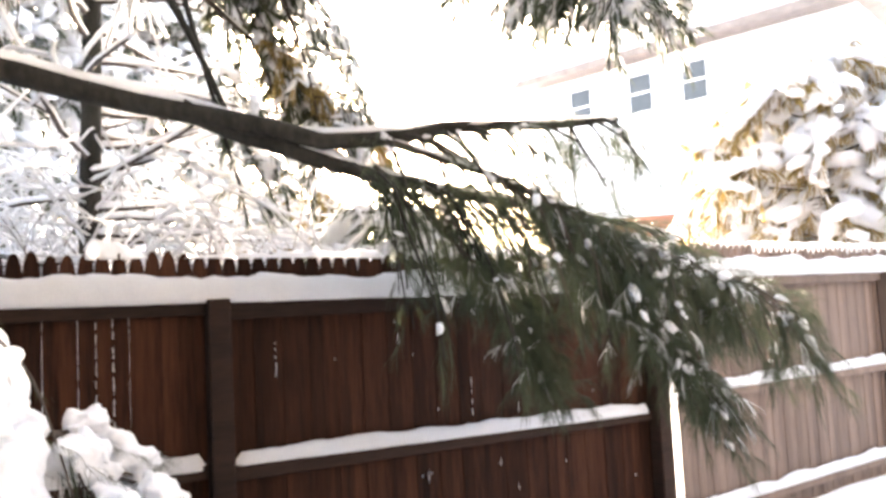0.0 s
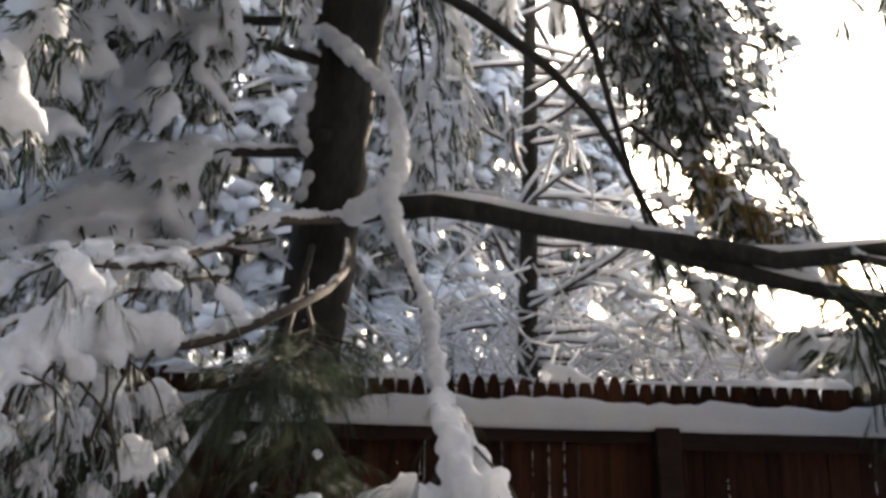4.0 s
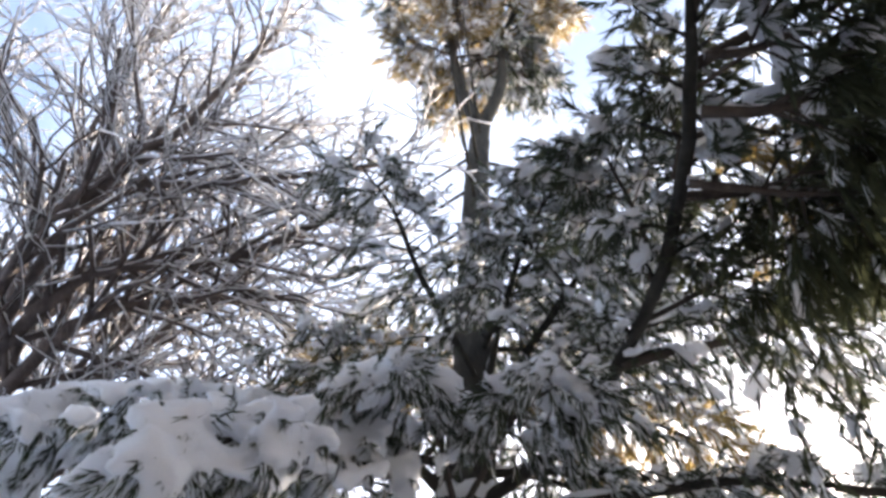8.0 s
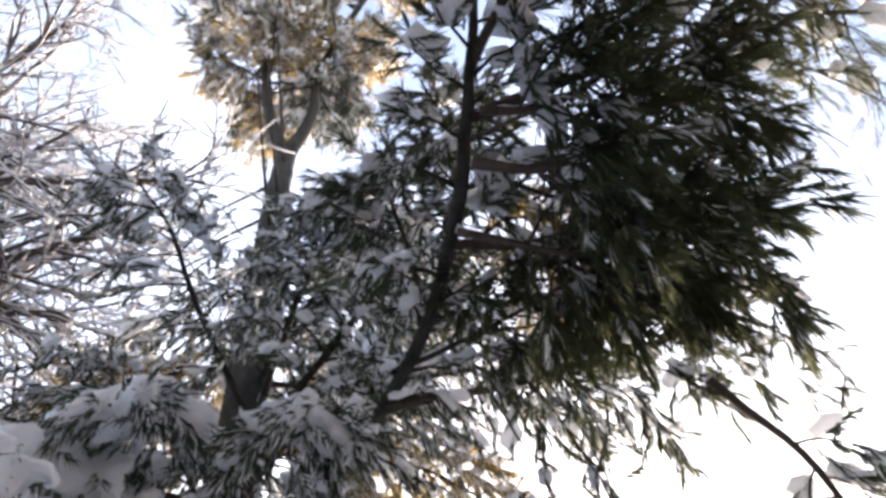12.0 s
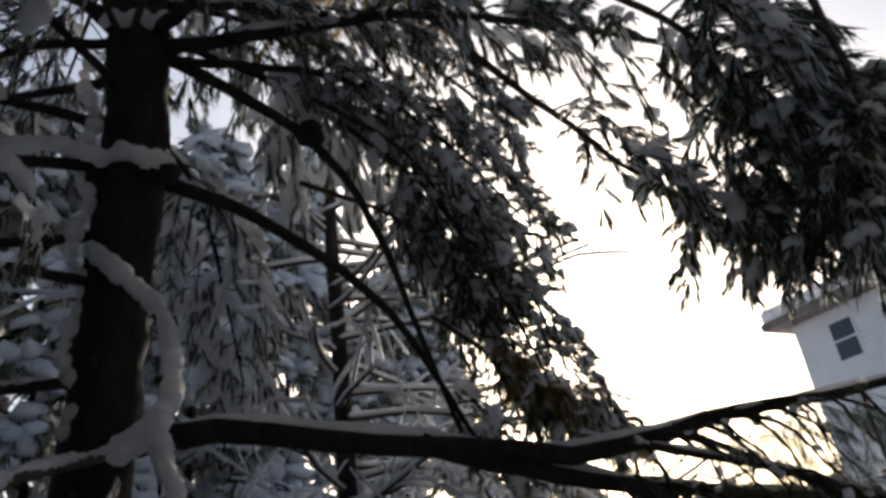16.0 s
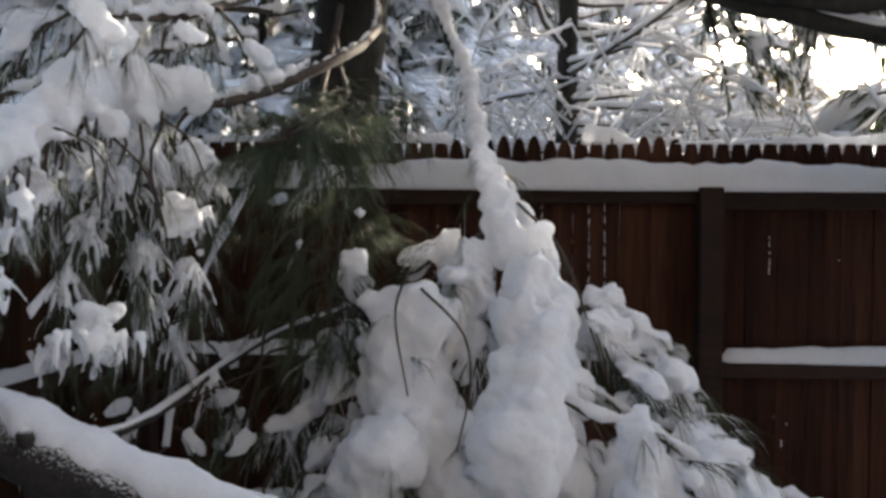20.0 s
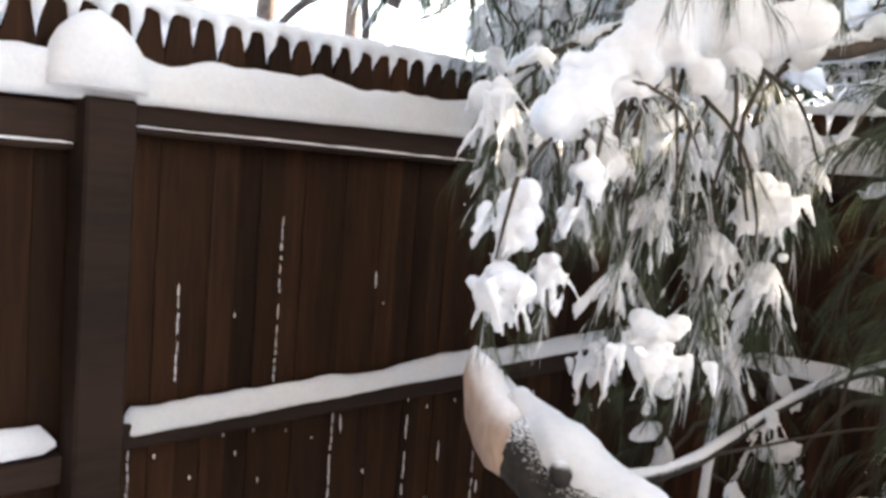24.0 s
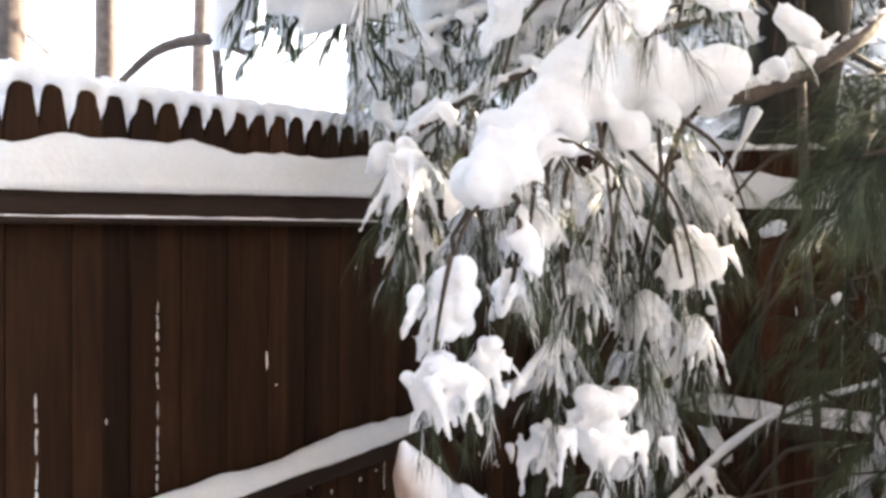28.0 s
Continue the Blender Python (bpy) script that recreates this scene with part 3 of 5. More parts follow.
for x0, x1, high in ((-1.45, -0.75, 0.03), (-0.69, -0.33, 0.03), (0.22, 0.47, 0.05), (0.62, 0.84, 0.015), (0.86, 1.6, 0.03), (1.8, 3.2, 0.03)):
    snow_ridge([(x0, 3.55, 1.82 - 0.0112 * (x0 + 1.75)), ((x0 + x1) / 2, 3.553, 1.82 - 0.0112 * (x0 + 1.75)), (x1, 3.55, 1.82 - 0.0112 * (x1 + 1.75))], 0.02, high, x0 * 7, FENCES[0], "tip_snow", "soft snow clinging to the board points", steps=int(60 * (x1 - x0)), ragged=1.3)

# ---- main pine ----
pine = empty("pine_tree", (-0.95, 4.0, 0.3), "tall white pine with snow-laden drooping limbs behind the fence", "tree")
trunk_line = spline([(-0.98, 4.02, 0.2), (-0.92, 3.99, 1.6), (-0.80, 3.97, 3.0), (-0.71, 3.95, 4.2), (-0.71, 3.95, 5.1), (-0.75, 3.95, 7.2), (-0.80, 3.95, 9.4), (-0.80, 3.95, 11.1)], 120)
heap = Heap()
V, F = tube(trunk_line, np.interp(trunk_line[:, 2], [0, 1.5, 3, 5, 7, 11.1], [0.24, 0.175, 0.17, 0.175, 0.16, 0.12]), 20)
heap.add(wobble(wobble(V, 0.022, 5.0), 0.012, 19.0, 2.0), F)
trunk = heap.link("trunk", BARK, pine, "rough dark pine trunk")
for c, r in (((-0.50, 3.79, 4.07), 0.062), ((-0.60, 3.83, 4.09), 0.065), ((-0.76, 3.79, 4.10), 0.05), ((-0.87, 3.86, 4.10), 0.055), ((-0.66, 3.83, 5.04), 0.05), ((-0.84, 3.83, 3.05), 0.05)):
    V, F = ico(3)
    link_mesh("stub", wobble(V * r, 0.02, 18.0, r * 100) + np.array(c), F, BARK, pine)
leaders = []
for tip, side in (((-1.52, 1.54, 17.0), -1), ((1.25, 1.58, 17.0), 1)):
    line = spline([(-0.80, 3.95, 11.0), (-0.80 + side * 0.28, 3.7, 11.9), (-0.80 + side * 0.45, 3.2, 13.2), tip], 14)
    leaders.append(line)
    heap = Heap(); heap.add(*tube(line, np.linspace(0.10, 0.03, 14), 9))
    heap.link("leader", BARK, pine)
# snow plastered on the trunk's lee side and on its stubs
snow_mass("trunk_snow", [((-0.94 + 0.04 * math.sin(k), 3.86 + 0.01 * (k % 3), 2.75 + 0.085 * k), 0.045 + 0.012 * math.sin(k * 2.3)) for k in range(26)], pine, 0.012, "snow stuck to the bark")
shelf = spline([(-0.52, 3.77, 4.125), (-0.68, 3.75, 4.165), (-0.855, 3.76, 4.17), (-1.076, 3.58, 4.14), (-1.336, 3.28, 3.86)], 24)
snow_mass("stub_snow", [(p + rng.normal(0, 0.012, 3), 0.046 * rng.uniform(0.75, 1.25)) for p in shelf], pine, 0.011, "snow heaped on the branch stubs and the limb beside them", 0.022, 0.02)
snow_mass("crotch_snow", [((-0.86 + 0.04 * k, 3.80 - 0.02 * math.sin(k / 8 * math.pi), 5.13 + 0.03 * math.sin(k * 1.7)), 0.05) for k in range(9)], pine, 0.012, "snow caught in the whorl of limbs")

bough(pine, [(-0.62, 3.90, 2.68), (-0.28, 3.62, 2.62), (0.36, 3.42, 2.48), (1.05, 3.12, 2.27), (1.52, 2.95, 2.28), (1.94, 2.8, 2.31), (2.4, 2.65, 2.33)], 0.068, twigs=22, reach=0.6, per=11, snowy=0.12, lump=0.02, droop=0.8, near=True, start=0.58, cap=0.55, label="thick bare limb reaching over the fence")
bough(pine, [(0.6, 3.32, 2.42), (1.1, 3.15, 2.20), (1.6, 3.0, 2.05), (2.1, 2.85, 1.95), (2.6, 2.6, 1.80)], 0.045, twigs=60, reach=0.85, per=15, snowy=0.10, lump=0.022, droop=0.95, near=True, start=0.3, cap=0.5)
bough(pine, [(1.2, 3.12, 2.33), (1.75, 2.7, 2.05), (2.2, 2.4, 1.75), (2.6, 2.1, 1.5)], 0.02, twigs=46, reach=0.6, per=14, snowy=0.14, lump=0.022, droop=0.9, near=True, start=0.3, cap=0.5)
bough(pine, [(1.5, 2.95, 2.3), (2.0, 2.7, 1.9), (2.25, 2.5, 1.5), (2.4, 2.35, 1.15)], 0.016, twigs=42, reach=0.5, per=13, snowy=0.16, lump=0.022, droop=0.8, near=True, start=0.3, cap=0.4)
bough(pine, [(1.35, 3.05, 2.15), (1.6, 2.9, 1.85), (1.78, 2.8, 1.5), (1.88, 2.7, 1.2)], 0.012, twigs=26, reach=0.36, per=13, snowy=0.08, lump=0.018, droop=0.6, near=True, start=0.2, cap=0.3)
# whorl
for path, r, kw in (
    ([(-0.6, 3.93, 5.02), (0.18, 3.74, 5.01), (0.96, 3.43, 4.85), (1.54, 3.12, 4.44)], 0.05, dict(twigs=22, reach=0.7, per=9, start=0.5, cap=0.9)),
    ([(-0.8, 3.85, 5.08), (-1.23, 3.51, 5.42), (-1.4, 3.29, 5.57), (-1.6, 2.9, 5.6)], 0.04, dict(twigs=24, reach=0.8, per=9)),
    ([(-0.85, 3.85, 5.4), (-1.3, 3.4, 5.1), (-1.61, 3.08, 4.69), (-1.95, 2.7, 4.1)], 0.035, dict(twigs=30, reach=0.8, per=10, lump=0.06)),
    ([(-0.85, 3.88, 5.04), (-1.29, 3.6, 4.71), (-1.44, 3.53, 4.23), (-1.55, 3.3, 3.7)], 0.032, dict(twigs=24, reach=0.7, per=9, lump=0.055)),
    ([(-0.55, 3.93, 4.98), (0.26, 4.21, 4.56), (0.65, 4.39, 3.95), (0.93, 4.60, 3.1), (1.17, 4.63, 2.22)], 0.04, dict(twigs=7, reach=0.4, per=6, start=0.75)),
    ([(-0.55, 4.0, 4.14), (-0.05, 4.13, 3.95), (0.61, 4.38, 3.5), (0.98, 4.5, 2.9), (1.3, 4.6, 2.3)], 0.045, dict(twigs=7, reach=0.4, per=6, start=0.75)),
    ([(-0.84, 3.94, 4.21), (-1.3, 3.46, 3.98), (-1.42, 2.88, 3.65), (-1.6, 2.4, 3.0), (-1.7, 2.1, 2.3)], 0.036, dict(twigs=40, reach=0.75, per=11, lump=0.065, snowy=0.65, droop=0.8)),
    ([(-0.6, 3.85, 5.1), (-0.1, 3.2, 4.95), (0.16, 2.47, 4.75), (0.31, 1.71, 4.54), (0.32, 1.0, 4.4), (0.31, 0.72, 4.39), (0.34, 0.42, 4.77), (0.44, 0.14, 5.41)], 0.045, dict(twigs=24, reach=0.42, per=9, start=0.15, snowy=0.35, droop=0.4)),
    ([(0.31, 0.72, 4.39), (0.40, 0.55, 4.5), (0.55, 0.32, 4.66), (0.62, 0.0, 4.95)], 0.022, dict(twigs=14, reach=0.5, per=9, snowy=0.1, droop=0.2, near=True)),
    ([(0.16, 2.47, 4.72), (0.67, 2.27, 4.66), (1.12, 2.07, 4.64), (1.7, 1.8, 4.6)], 0.026, dict(twigs=26, reach=0.8, per=10, snowy=0.2, droop=0.4, needles=NEEDLE_HAZED)),
    ([(0.31, 1.45, 4.5), (0.71, 1.42, 4.48), (1.04, 1.36, 4.40), (1.45, 1.3, 4.36)], 0.026, dict(twigs=20, reach=0.7, per=10, snowy=0.12, droop=0.35, needles=NEEDLE_HAZED, size=1.2)),
    ([(0.33, 0.9, 4.4), (0.9, 0.75, 4.7), (1.5, 0.6, 4.9), (2.0, 0.5, 4.85)], 0.024, dict(twigs=18, reach=0.8, per=11, snowy=0.08, droop=0.3, needles=NEEDLE_HAZED, near=True)),
    ([(0.5, 0.4, 4.7), (1.0, 0.1, 5.1), (1.5, -0.2, 5.3), (1.8, -0.4, 5.3)], 0.02, dict(twigs=15, reach=0.7, per=11, snowy=0.05, droop=0.25, needles=NEEDLE_HAZED, near=True)),
    ([(0.32, 1.2, 4.45), (0.9, 1.0, 4.6), (1.2, 0.7, 4.7), (1.5, 0.45, 4.7)], 0.014, dict(twigs=16, reach=0.8, per=10, snowy=0.05, droop=0.35, needles=NEEDLE_HAZED, near=True, size=1.1)),
    ([(0.33, 1.08, 4.42), (0.75, 1.3, 4.66), (1.1, 1.40, 4.72), (1.5, 1.43, 4.66)], 0.011, dict(twigs=18, reach=0.7, per=9, snowy=0.06, droop=0.3, needles=NEEDLE_HAZED, size=1.15)),
    ([(0.34, 0.98, 4.4), (0.65, 1.0, 4.8), (1.05, 1.0, 5.0), (1.6, 0.95, 5.0)], 0.010, dict(twigs=17, reach=0.6, per=9, snowy=0.05, droop=0.3, needles=NEEDLE_HAZED, size=1.1)),
    ([(0.5, 0.35, 4.75), (1.0, 0.3, 4.9), (1.5, 0.2, 5.1), (1.9, 0.2, 5.2)], 0.02, dict(twigs=18, reach=0.8, per=10, snowy=0.05, droop=0.3, needles=NEEDLE_HAZED, size=1.1)),
    ([(-0.6, 3.8, 5.6), (-0.2, 3.0, 5.7), (0.4, 2.2, 5.8), (1.0, 1.6, 5.7)], 0.035, dict(twigs=26, reach=0.9, per=9, snowy=0.3, droop=0.4)),
    ([(-0.7, 3.8, 6.2), (-1.0, 3.0, 6.3), (-1.1, 2.4, 6.2), (-1.2, 1.9, 5.9)], 0.03, dict(twigs=22, reach=0.7, per=8, snowy=0.5, droop=0.5)),
    ([(-0.6, 3.95, 6.3), (0.3, 3.7, 6.6), (1.2, 3.4, 6.7), (2.0, 3.1, 6.4)], 0.035, dict(twigs=26, reach=0.9, per=9, snowy=0.3)),
    ([(1.2, 3.2, 4.6), (1.8, 3.0, 4.3), (2.4, 2.8, 3.9), (2.8, 2.7, 3.5)], 0.022, dict(twigs=13, reach=0.6, per=9, snowy=0.3, droop=0.7, size=1.2)),
    ([(1.5, 2.0, 4.4), (1.9, 2.2, 4.1), (2.2, 2.5, 3.8), (2.5, 2.8, 3.5)], 0.022, dict(twigs=14, reach=0.5, per=9, snowy=0.3, droop=0.8, size=1.2)),
    ([(1.1, 3.25, 4.40), (1.55, 3.3, 3.97), (1.9, 3.2, 3.5), (2.3, 3.05, 3.2)], 0.022, dict(twigs=16, reach=0.6, per=9, snowy=0.35, droop=0.8)),
    ([(0.33, 1.0, 4.25), (0.55, 0.99, 4.22), (0.80, 0.95, 4.29), (1.19, 0.69, 4.4)], 0.024, dict(twigs=24, reach=0.5, per=10, snowy=0.08, droop=0.35, needles=NEEDLE_HAZED)),
    ([(0.32, 1.29, 4.32), (0.6, 1.32, 4.27), (0.9, 1.36, 4.30), (1.3, 1.38, 4.34)], 0.020, dict(twigs=22, reach=0.45, per=10, snowy=0.06, droop=0.35, needles=NEEDLE_HAZED)),
    ([(0.34, 0.83, 4.30), (0.50, 0.80, 4.26), (0.72, 0.70, 4.30), (1.01, 0.45, 4.44)], 0.018, dict(twigs=22, reach=0.45, per=10, snowy=0.05, droop=0.35, needles=NEEDLE_HAZED)),
    ([(0.44, 0.45, 4.66), (0.62, 0.36, 4.76), (0.83, 0.23, 4.76), (1.14, 0.09, 4.76)], 0.016, dict(twigs=24, reach=0.4, per=10, snowy=0.04, droop=0.25, needles=NEEDLE_HAZED)),
    ([(0.20, 2.2, 4.68), (0.45, 2.0, 4.62), (0.70, 1.75, 4.55), (0.95, 1.5, 4.5)], 0.016, dict(twigs=30, reach=0.5, per=10, snowy=0.1, droop=0.4, needles=NEEDLE_HAZED)),
    ([(-0.72, 3.8, 5.0), (-0.45, 3.0, 4.78), (-0.28, 2.5, 4.52), (-0.15, 2.2, 4.30)], 0.022, dict(twigs=22, reach=0.42, per=8, snowy=0.6, lump=0.06, droop=0.7)),
    ([(-0.78, 3.8, 5.0), (-0.80, 3.0, 4.85), (-0.85, 2.5, 4.62), (-0.95, 2.15, 4.35)], 0.022, dict(twigs=22, reach=0.42, per=8, snowy=0.65, lump=0.07, droop=0.7)),
    ([(0.26, 1.9, 4.6), (0.24, 1.75, 4.8), (0.15, 1.6, 5.05), (0.10, 1.5, 5.2)], 0.014, dict(twigs=22, reach=0.36, per=9, snowy=0.3, lump=0.045, droop=0.4)),
    ([(0.3, 1.35, 4.47), (0.36, 1.3, 4.7), (0.36, 1.2, 5.0), (0.36, 1.1, 5.3)], 0.012, dict(twigs=18, reach=0.32, per=9, snowy=0.1, droop=0.3, needles=NEEDLE_HAZED)),
    ([(2.0, 2.0, 3.6), (2.35, 2.35, 3.3), (2.35, 2.6, 3.1), (2.3, 2.75, 2.95)], 0.016, dict(twigs=18, reach=0.3, per=9, snowy=0.2, droop=0.7)),
    ([(0.3, 4.25, 4.9), (0.86, 4.3, 4.5), (1.2, 4.6, 4.1), (1.4, 4.8, 3.6)], 0.020, dict(twigs=26, reach=0.5, per=9, snowy=0.3, droop=0.8)),
    ([(0.2, 4.8, 4.6), (0.9, 4.9, 4.3), (1.25, 5.0, 3.6), (1.55, 5.0, 2.9)], 0.020, dict(twigs=30, reach=0.5, per=10, snowy=0.2, droop=0.8, needles=NEEDLE_HAZED)),
    # two boughs with low sun painted in as gold needles
    ([(1.0, 4.9, 3.6), (1.4, 4.95, 3.3), (1.75, 4.9, 3.0), (2.05, 4.8, 2.7)], 0.018, dict(twigs=26, reach=0.42, per=10, snowy=0.12, droop=0.8, needles=NEEDLE_SUN_GOLD)),
    ([(0.30, 1.8, 4.56), (0.6, 1.55, 4.9), (1.0, 1.6, 5.0), (1.5, 1.6, 4.9)], 0.016, dict(twigs=22, reach=0.5, per=9, snowy=0.2, droop=0.4, needles=NEEDLE_SUN_GOLD)),
):
    args = dict(snowy=0.45, lump=0.05, droop=0.55)
    args.update(kw)
    bough(pine, path, r, **args)
# snow-laden limbs on the open side, one above the other
for path, r in (
    ([(-0.85, 3.9, 3.5), (-1.3, 3.4, 3.4), (-1.75, 2.9, 3.0), (-2.0, 2.5, 2.4)], 0.03),
    ([(-0.85, 3.9, 3.0), (-1.4, 3.7, 2.9), (-1.8, 3.45, 2.65), (-2.05, 3.2, 2.3)], 0.03),
    ([(-0.85, 3.95, 4.5), (-1.6, 3.6, 4.5), (-2.2, 3.2, 4.1), (-2.7, 2.8, 3.4)], 0.032),
    ([(-0.85, 3.95, 3.8), (-1.7, 3.9, 3.7), (-2.2, 3.85, 3.4), (-2.5, 3.75, 3.0)], 0.03),
    ([(-0.85, 3.95, 5.3), (-1.7, 3.5, 5.4), (-2.4, 3.0, 5.1), (-2.9, 2.6, 4.5)], 0.032),
    ([(-0.8, 3.85, 4.7), (-1.15, 3.0, 4.7), (-1.4, 2.4, 4.3), (-1.6, 2.0, 3.7)], 0.03),
    ([(-0.85, 4.05, 4.9), (-1.7, 4.3, 4.9), (-2.6, 4.5, 4.5), (-3.2, 4.6, 3.8)], 0.03),
    ([(-0.7, 4.1, 4.6), (-0.5, 5.0, 4.7), (-0.4, 5.8, 4.3), (-0.3, 6.4, 3.7)], 0.03),
    ([(-0.6, 4.0, 5.2), (0.2, 4.6, 5.2), (1.0, 5.1, 4.8), (1.6, 5.5, 4.1)], 0.03),
):
    bough(pine, path, r, twigs=36, reach=0.75, per=10, snowy=0.8, lump=0.076, droop=0.95, start=0.2, cap=1.2)
# limbs on the sunny side
for path, r in (
    ([(0.5, 4.35, 4.75), (1.0, 4.55, 4.4), (1.35, 4.65, 3.8), (1.6, 4.7, 3.2), (1.75, 4.75, 2.6)], 0.02),
    ([(-0.5, 4.0, 5.0), (0.5, 4.3, 5.1), (1.2, 4.5, 4.7), (1.75, 4.6, 4.0)], 0.03),
    ([(1.5, 2.6, 4.25), (1.9, 2.6, 3.95), (2.15, 2.6, 3.65), (2.35, 2.6, 3.4)], 0.02),
    ([(2.35, 2.6, 3.4), (2.4, 2.6, 3.2), (2.42, 2.6, 3.0), (2.42, 2.55, 2.85)], 0.008),
    ([(1.8, 2.75, 3.9), (2.1, 2.85, 3.62), (2.28, 2.9, 3.42), (2.36, 2.95, 3.25)], 0.012),
    ([(-0.6, 3.95, 5.4), (0.3, 4.1, 5.5), (1.0, 4.2, 5.2), (1.6, 4.2, 4.6)], 0.032),
    ([(-0.6, 3.9, 5.7), (0.1, 3.4, 5.9), (0.8, 3.0, 5.7), (1.5, 2.7, 5.2)], 0.032),
    ([(-0.65, 3.85, 5.9), (-0.4, 3.0, 6.1), (-0.2, 2.3, 5.9), (0.0, 1.8, 5.5)], 0.03),
):
    bough(pine, path, r, twigs=34 if r > 0.01 else 12, reach=0.7 if r > 0.01 else 0.4, per=10, snowy=0.6, lump=0.04, droop=0.8, start=0.2, cap=0.8)
# the dense middle of the crown, behind the whorl
for i, (z, yaw) in enumerate(((5.5, 35), (5.9, 5), (6.3, 60), (6.7, 20), (7.1, -25), (7.5, 45), (7.9, 5), (8.2, 140), (6.1, 120), (6.9, 160), (7.6, 100), (6.5, -60))):
    c, s, ln = math.cos(radians(yaw)), math.sin(radians(yaw)), 2.0 - 0.12 * (z - 5)
    # every fourth bough is gold, sunlight given as needle colour
    bough(pine, [(-0.72, 3.95, z), (-0.72 + c * ln * 0.5, 3.95 + s * ln * 0.5, z + 0.15), (-0.72 + c * ln, 3.95 + s * ln, z - 0.35)], 0.03, twigs=26, reach=0.8, per=9, snowy=0.42, lump=0.05, droop=0.6, start=0.12, cap=0.8, size=1.3, needles=NEEDLE_SUN_GOLD if i % 4 == 1 else NEEDLE)
# crown on two leaders; its sunlight is put into the gold needle colour
for i in range(40):
    u = (i + 0.5) / 40
    L = leaders[i % 2]
    p = L[min(int((0.5 + 0.5 * u) * 13), 13)]
    yaw = i * 2.4
    ln = (1.15 - 0.55 * u) * rng.uniform(0.75, 1.1)
    c, s = math.cos(yaw), math.sin(yaw)
    bough(pine, [p, p + np.array([c * ln * 0.5, s * ln * 0.5, 0.4]), p + np.array([c * ln, s * ln, 0.55])], 0.026, twigs=14, reach=0.6, per=9, snowy=0.5, lump=0.075, droop=0.3, needles=NEEDLE_SUN_GOLD if i % 3 else NEEDLE, size=1.5)
# burl on the drooping limb
V, F = ico(3)
link_mesh("burl", wobble(V * np.array([0.085, 0.075, 0.09]), 0.03, 16.0, 4.0) + np.array([0.27, 4.19, 4.58]), F, BARK, pine, "rough dark burl on the limb")
# thin dead branches on the bare stretch of the trunk
for i in range(9):
    z = 8.4 + 0.28 * i
    yaw = i * 2.1 + 0.4
    heap = Heap()
    heap.add(*tube(spline([(-0.78, 3.95, z), (-0.78 + 0.7 * math.cos(yaw), 3.95 + 0.7 * math.sin(yaw), z + 0.15), (-0.78 + 1.5 * math.cos(yaw), 3.95 + 1.5 * math.sin(yaw), z + 0.1 + 0.2 * (i % 3))], 8), np.linspace(0.026, 0.008, 8), 6))
    heap.link("dead_branch", BARK, pine)

# ---- boughs that hang into the yard ----
bough(pine, [(-0.75, 3.85, 2.62), (-0.86, 2.99, 2.36), (-0.93, 2.45, 2.12), (-0.98, 2.05, 1.98), (-1.08, 1.75, 1.92)], 0.028, twigs=10, reach=0.26, per=5, snowy=0.35, lump=0.036, droop=0.8, near=True, sub=2, start=0.5, cap=1.0, size=0.7, label="long snowy limb reaching over the corner of the yard")
bough(pine, [(-0.70, 3.85, 2.50), (-0.60, 2.95, 2.13), (-0.72, 2.45, 1.91), (-0.88, 2.15, 1.78), (-1.02, 1.92, 1.75), (-1.08, 1.81, 1.71), (-1.13, 1.71, 1.64), (-1.16, 1.63, 1.58)], 0.022, twigs=15, reach=0.22, per=5, snowy=0.25, lump=0.028, droop=1.6, near=True, sub=2, start=0.45, fan=65, cap=0.2, size=0.68, label="snow-heavy limb drooping over the corner of the yard")
bough(pine, [(-1.05, 3.0, 2.15), (-1.25, 2.5, 1.98), (-1.36, 2.1, 1.82), (-1.39, 1.83, 1.70)], 0.012, twigs=9, reach=0.22, per=5, snowy=0.3, lump=0.03, droop=1.5, near=True, sub=2, start=0.3, cap=1.2, size=0.7)
bough(pine, [(-1.0, 3.25, 2.3), (-1.5, 2.95, 2.25), (-1.75, 2.6, 2.1), (-1.85, 2.35, 1.95)], 0.014, twigs=12, reach=0.3, per=6, snowy=0.4, lump=0.036, droop=1.4, near=True, sub=2, start=0.2, cap=1.2, size=0.8)
bough(pine, [(-0.85, 3.75, 2.45), (-0.8, 2.9, 1.8), (-0.75, 2.4, 1.3), (-0.72, 2.1, 0.85)], 0.016, twigs=13, reach=0.34, per=6, snowy=0.08, lump=0.032, droop=1.2, near=True, sub=2, start=0.35, cap=0.8, size=0.75)
bough(pine, [(-0.95, 3.3, 1.9), (-1.05, 2.7, 1.45), (-1.05, 2.3, 1.15), (-1.0, 2.05, 0.9)], 0.013, twigs=11, reach=0.28, per=6, snowy=0.1, lump=0.03, droop=1.1, near=True, sub=2, start=0.3, cap=1.0, size=0.75)


